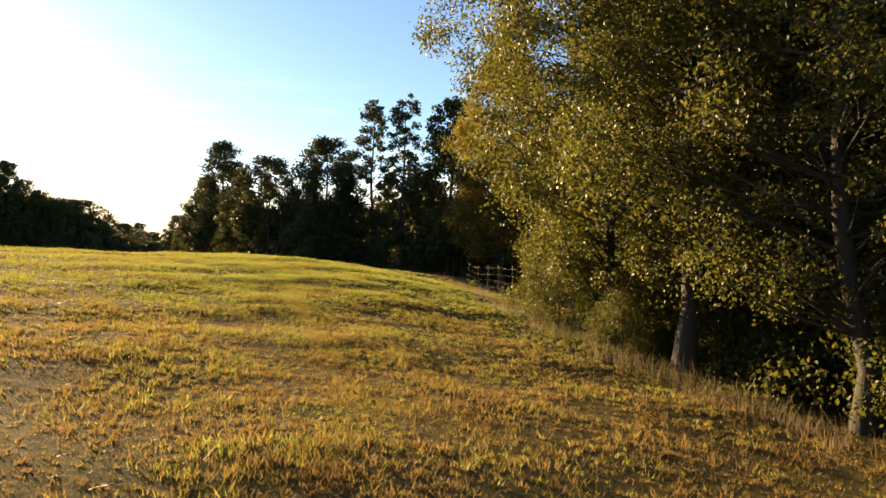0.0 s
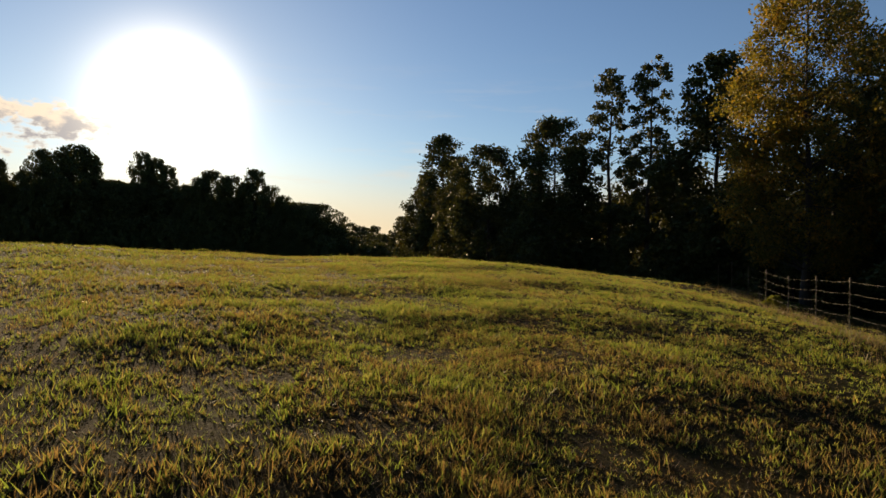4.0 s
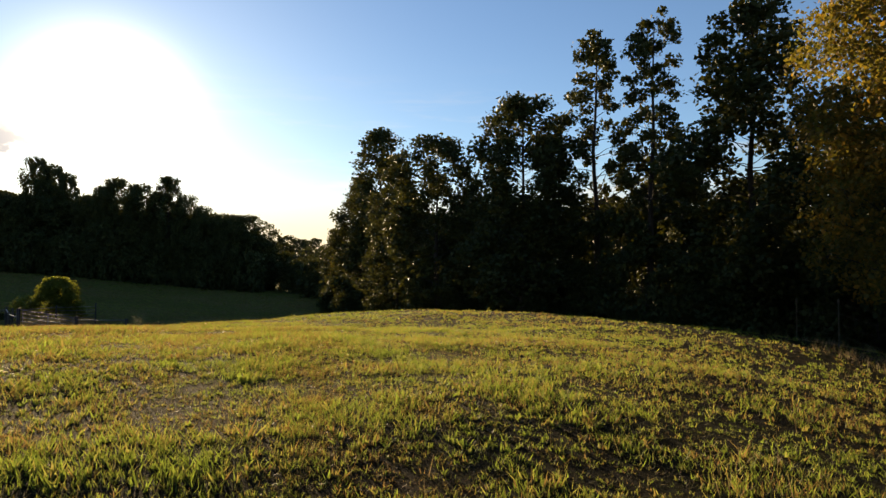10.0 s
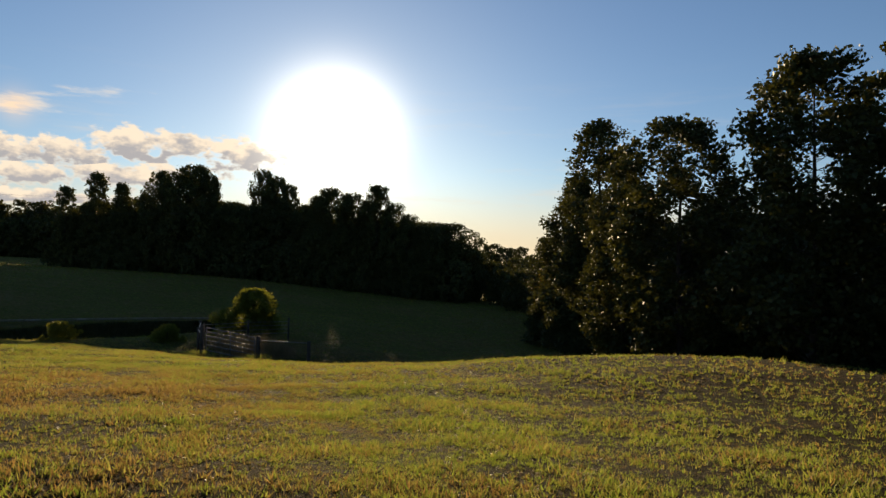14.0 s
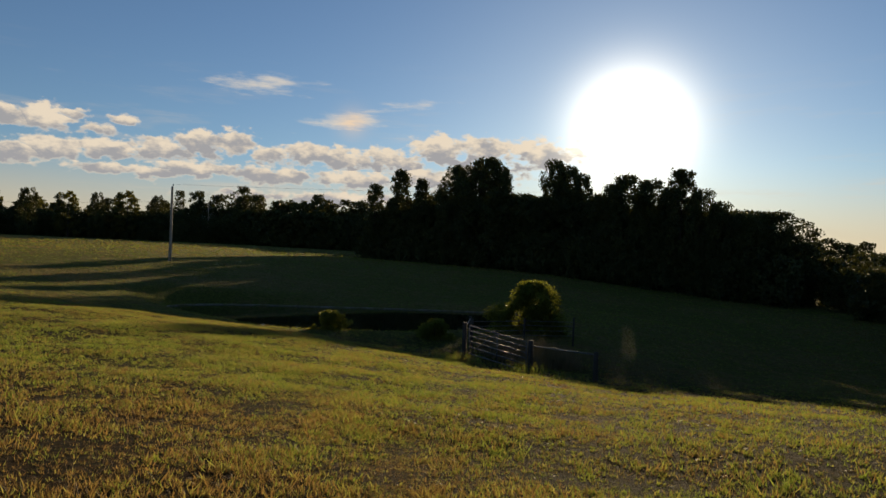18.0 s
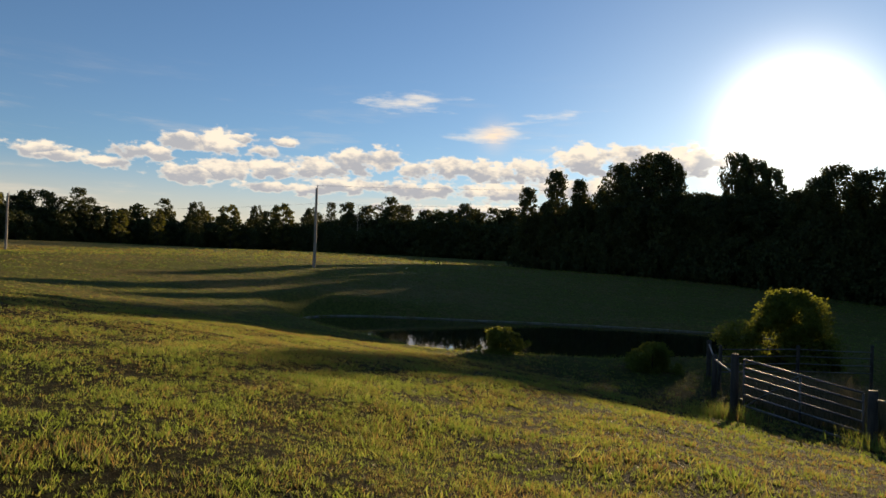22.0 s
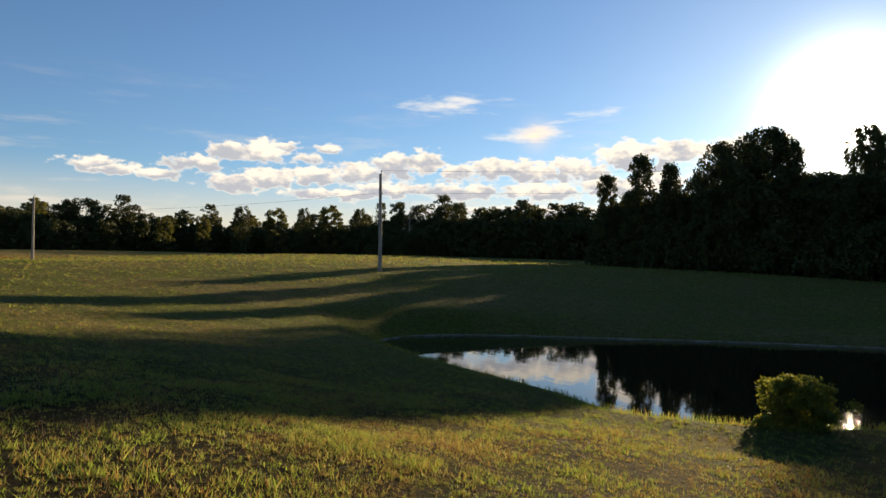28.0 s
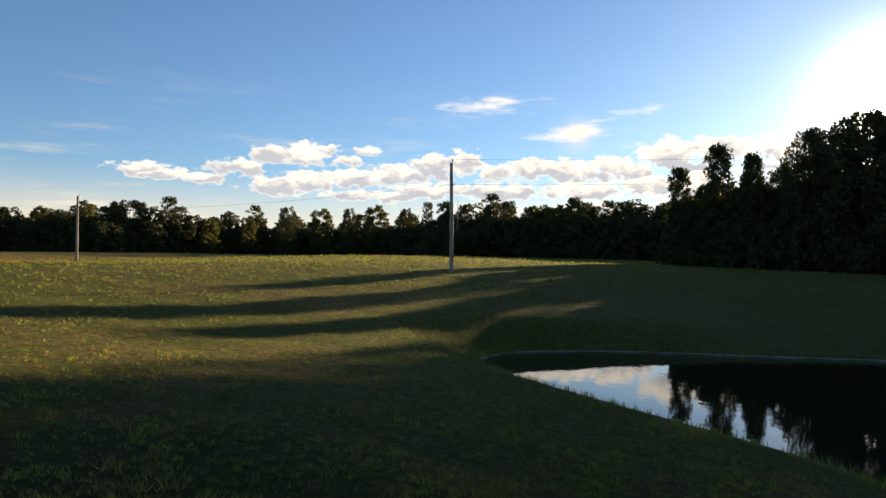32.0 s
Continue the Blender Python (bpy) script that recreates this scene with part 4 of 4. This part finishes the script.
def utility_pole(x, y, height, turn):
    z = at_land(x, y)
    ob = empty("utility_pole", x, y, z, turn)
    tagged(ob, "weathered wooden utility pole standing in the grass field", "utility pole", "utility poles")
    n = 9
    h = np.linspace(-0.3, height, n)
    capped("shaft", [(0.02 * math.sin(q * 0.6), 0.012 * math.sin(q), q) for q in h], np.linspace(0.15, 0.105, n), M_POLE, ob)
    # top pin and insulator, and the lower bracket
    capped("pin", [(0, 0.10, height - 0.25), (0, 0.10, height + 0.12)], [0.015, 0.015], M_STEEL, ob)
    capped("insulator", [(0, 0.10, height + 0.10), (0, 0.10, height + 0.16), (0, 0.10, height + 0.20), (0, 0.10, height + 0.25)],
           [0.03, 0.06, 0.045, 0.025], M_INSUL, ob)
    low = height - 1.45
    capped("bracket", [(-0.02, 0, low), (0.24, 0, low)], [0.018, 0.018], M_STEEL, ob)
    capped("insulator", [(0.20, 0, low - 0.03), (0.20, 0, low + 0.03), (0.20, 0, low + 0.09)], [0.03, 0.05, 0.03], M_INSUL, ob)
    capped("bolt", [(0.10, 0, height - 0.9), (0.18, 0, height - 0.9)], [0.012, 0.018], M_STEEL, ob)
    return Vector((x, y, z))


POLES = [(-82.1, 46.8, 7.2), (-117.2, 15.3, 6.9)]
POLE_Z = [utility_pole(*p, turn=42).z for p in POLES]


def wire(name, a, b, sag, label, r=0.008):
    a, b = np.array(a, float), np.array(b, float)
    t = np.linspace(0, 1, 17)[:, None]
    p = a + (b - a) * t
    p[:, 2] -= sag * 4 * t[:, 0] * (1 - t[:, 0])
    ob = new(name, mesh_of(name, *tube(p, np.full(17, r), 5), M_CABLE, True))
    tagged(ob, label, "cable", "overhead wires")


for low, tag in ((0.0, "thin dark power line on top of the poles"), (1.45, "thin dark cable slung along the poles")):
    ends = [(x, y, z + h - low + (0.22 if not low else 0.05)) for (x, y, h), z in zip(POLES, POLE_Z)]
    if low:
        wire("overhead_wire", ends[1], ends[0], 0.5, tag)
    wire("overhead_wire", ends[0], (-92, 118, 13.5 - low), 0.8 if low else 0.5, tag)

# ---- gate and rail fences ----


def timber_post(x, y, height, r=0.085, tilt=0.0):
    z = at_land(x, y)
    ob = new("fence_post", mesh_of("fence_post", *tube([(0, 0, -0.3), (0, 0, -0.299), (tilt * 0.5, 0, height * 0.5), (tilt, 0, height - 0.02), (tilt, 0, height), (tilt, 0, height + 0.002)],
                                                    [0.01, r * 1.05, r, r * 0.97, r * 0.85, 0.003], 11), M_POST, True))
    ob.matrix_basis = pose(x, y, z, 0, 0, 37 * x)
    tagged(ob, "round grey weathered timber fence post", "fence post", "timber fence posts")
    return Vector((x, y, z))


def gate(a, b, bottom, height, rails):
    """A galvanised tube gate between two foot points."""
    a, b = Vector(a), Vector(b)
    ob = empty("farm_gate", *a)
    tagged(ob, "closed galvanised tube farm gate catching the low sun", "gate")
    d = b - a
    up = Vector((0, 0, 1))
    for i in range(rails):
        h = bottom + (height - bottom) * (i / (rails - 1)) ** 0.9
        capped("rail", [tuple(up * h), tuple(d / 2 + up * h), tuple(d + up * h)], [0.022] * 3, M_STEEL, ob)
    for f in (0.0, 0.5, 1.0):
        capped("upright", [tuple(d * f + up * bottom), tuple(d * f + up * height)], [0.022] * 2, M_STEEL, ob)
    capped("brace", [tuple(d * 0.02 + up * bottom), tuple(d * 0.5 + up * height)], [0.016] * 2, M_STEEL, ob)
    for h in (bottom + 0.12, height - 0.12):
        capped("hinge", [tuple(-d.normalized() * 0.10 + up * h), tuple(d.normalized() * 0.04 + up * h)], [0.014] * 2, M_RUST, ob)
    return ob


def rail_panel(a, b, heights, mat, label, r=0.02):
    a, b = Vector(a), Vector(b)
    ob = empty("rail_fence", *a)
    tagged(ob, label, "fence", "rail fence panels")
    for h in heights:
        capped("rail", [(0, 0, h), tuple((b - a) / 2 + Vector((0, 0, h - 0.01))), tuple(b - a + Vector((0, 0, h)))], [r] * 3, mat, ob)


def build_gate():
    left = timber_post(-33.45, 47.8, -1.26 - at_land(-33.45, 47.8), 0.085)
    right = timber_post(-31.05, 48.9, -1.67 - at_land(-31.05, 48.9), 0.09)
    d = (right - left).normalized()
    gate_a, gate_b = left + d * 0.20, right - d * 0.16
    gate_a.z, gate_b.z = -2.72, -3.10
    gate(gate_a, gate_b, 0.36, 1.36, 6)
    last = left
    for x, y in ((-35.9, 49.5), (-38.2, 51.4)):
        p = timber_post(x, y, 1.12, 0.07)
        rail_panel(last, p, (1.0,), M_STEEL, "single steel rail between the timber posts", 0.024)
        last = p
    p = timber_post(-28.7, 49.6, 1.0, 0.08)
    rail_panel(right, p, (0.92,), M_STEEL, "single steel rail beside the gate", 0.024)
    # corral rails behind
    last = None
    for x, y in ((-36.8, 50.5), (-36.6, 53.2), (-36.4, 56.0)):
        q = timber_post(x, y, -1.50 - at_land(x, y), 0.05, 0.03)
        if last:
            rail_panel(last, q, (0.50, 0.72, 0.94, 1.14), M_STEEL, "thin steel corral rails behind the gate", 0.015)
        last = q


build_gate()

# ---- wire fence along the wood ----


def t_post(x, y):
    z = at_land(x, y)
    ob = empty("steel_fence_post", x, y, z, 20)
    tagged(ob, "thin steel fence post by the wood", "fence post", "steel fence posts")
    for nm, sx, sy in (("flange", 0.036, 0.006), ("stem", 0.006, 0.036)):
        part(nm, bm_mesh(nm, box_bm(sx, sy, 1.35, 0.001, -0.2), M_RUST), ob)
    part("tip", bm_mesh("tip", box_bm(0.040, 0.040, 0.13, 0.003, 1.15), M_POST), ob)
    return Vector((x, y, z))


def build_wire_fence():
    line = [(3.3, 19.5), (2.95, 22.2), (2.6, 24.9), (2.3, 27.6), (2.05, 30.3), (1.75, 33.1), (1.42, 35.9), (1.07, 38.6), (0.65, 41.3), (0.25, 44.0)]
    posts = [t_post(x, y) for x, y in line]
    for i, (a, b) in enumerate(zip(posts, posts[1:])):
        ob = empty("wire_fence", *a)
        tagged(ob, "four strands of slack fence wire along the wood", "fence", "wire fence spans")
        for h in (0.35, 0.62, 0.90, 1.18):
            t = np.linspace(0, 1, 7)[:, None]
            p = np.array(b - a)[None] * t
            p[:, 2] += h - 0.03 * np.sin(np.pi * t[:, 0])
            part("strand", mesh_of("strand", *tube(p, np.full(7, 0.002), 5), M_WIRE, True), ob)


build_wire_fence()

# ---- pale mud along the water ----


def build_rim():
    e = POND_EDGE
    d = np.roll(e, -1, 0) - np.roll(e, 1, 0)
    nrm = np.stack([d[:, 1], -d[:, 0]], -1) / np.linalg.norm(d, axis=1)[:, None]
    rng = np.random.default_rng(4)
    wid = 0.026 + 0.012 * np.sin(np.arange(len(e)) * 0.37) + rng.uniform(-0.01, 0.01, len(e))
    inner, outer = e - nrm * 0.04, e + nrm * wid[:, None]
    v = np.concatenate([np.c_[inner, np.full(len(e), WATER - 0.02)], np.c_[outer, land(outer[:, 0], outer[:, 1]) + 0.02]])
    n = len(e)
    i = np.arange(n)
    j = (i + 1) % n
    ob = new("shore_mud", mesh_of("shore_mud", v, np.stack([i, j, n + j, n + i], -1), M_MUD, True))
    tagged(ob, "thin pale rim of dried mud round the pond", "shore", kind="structure")


build_rim()
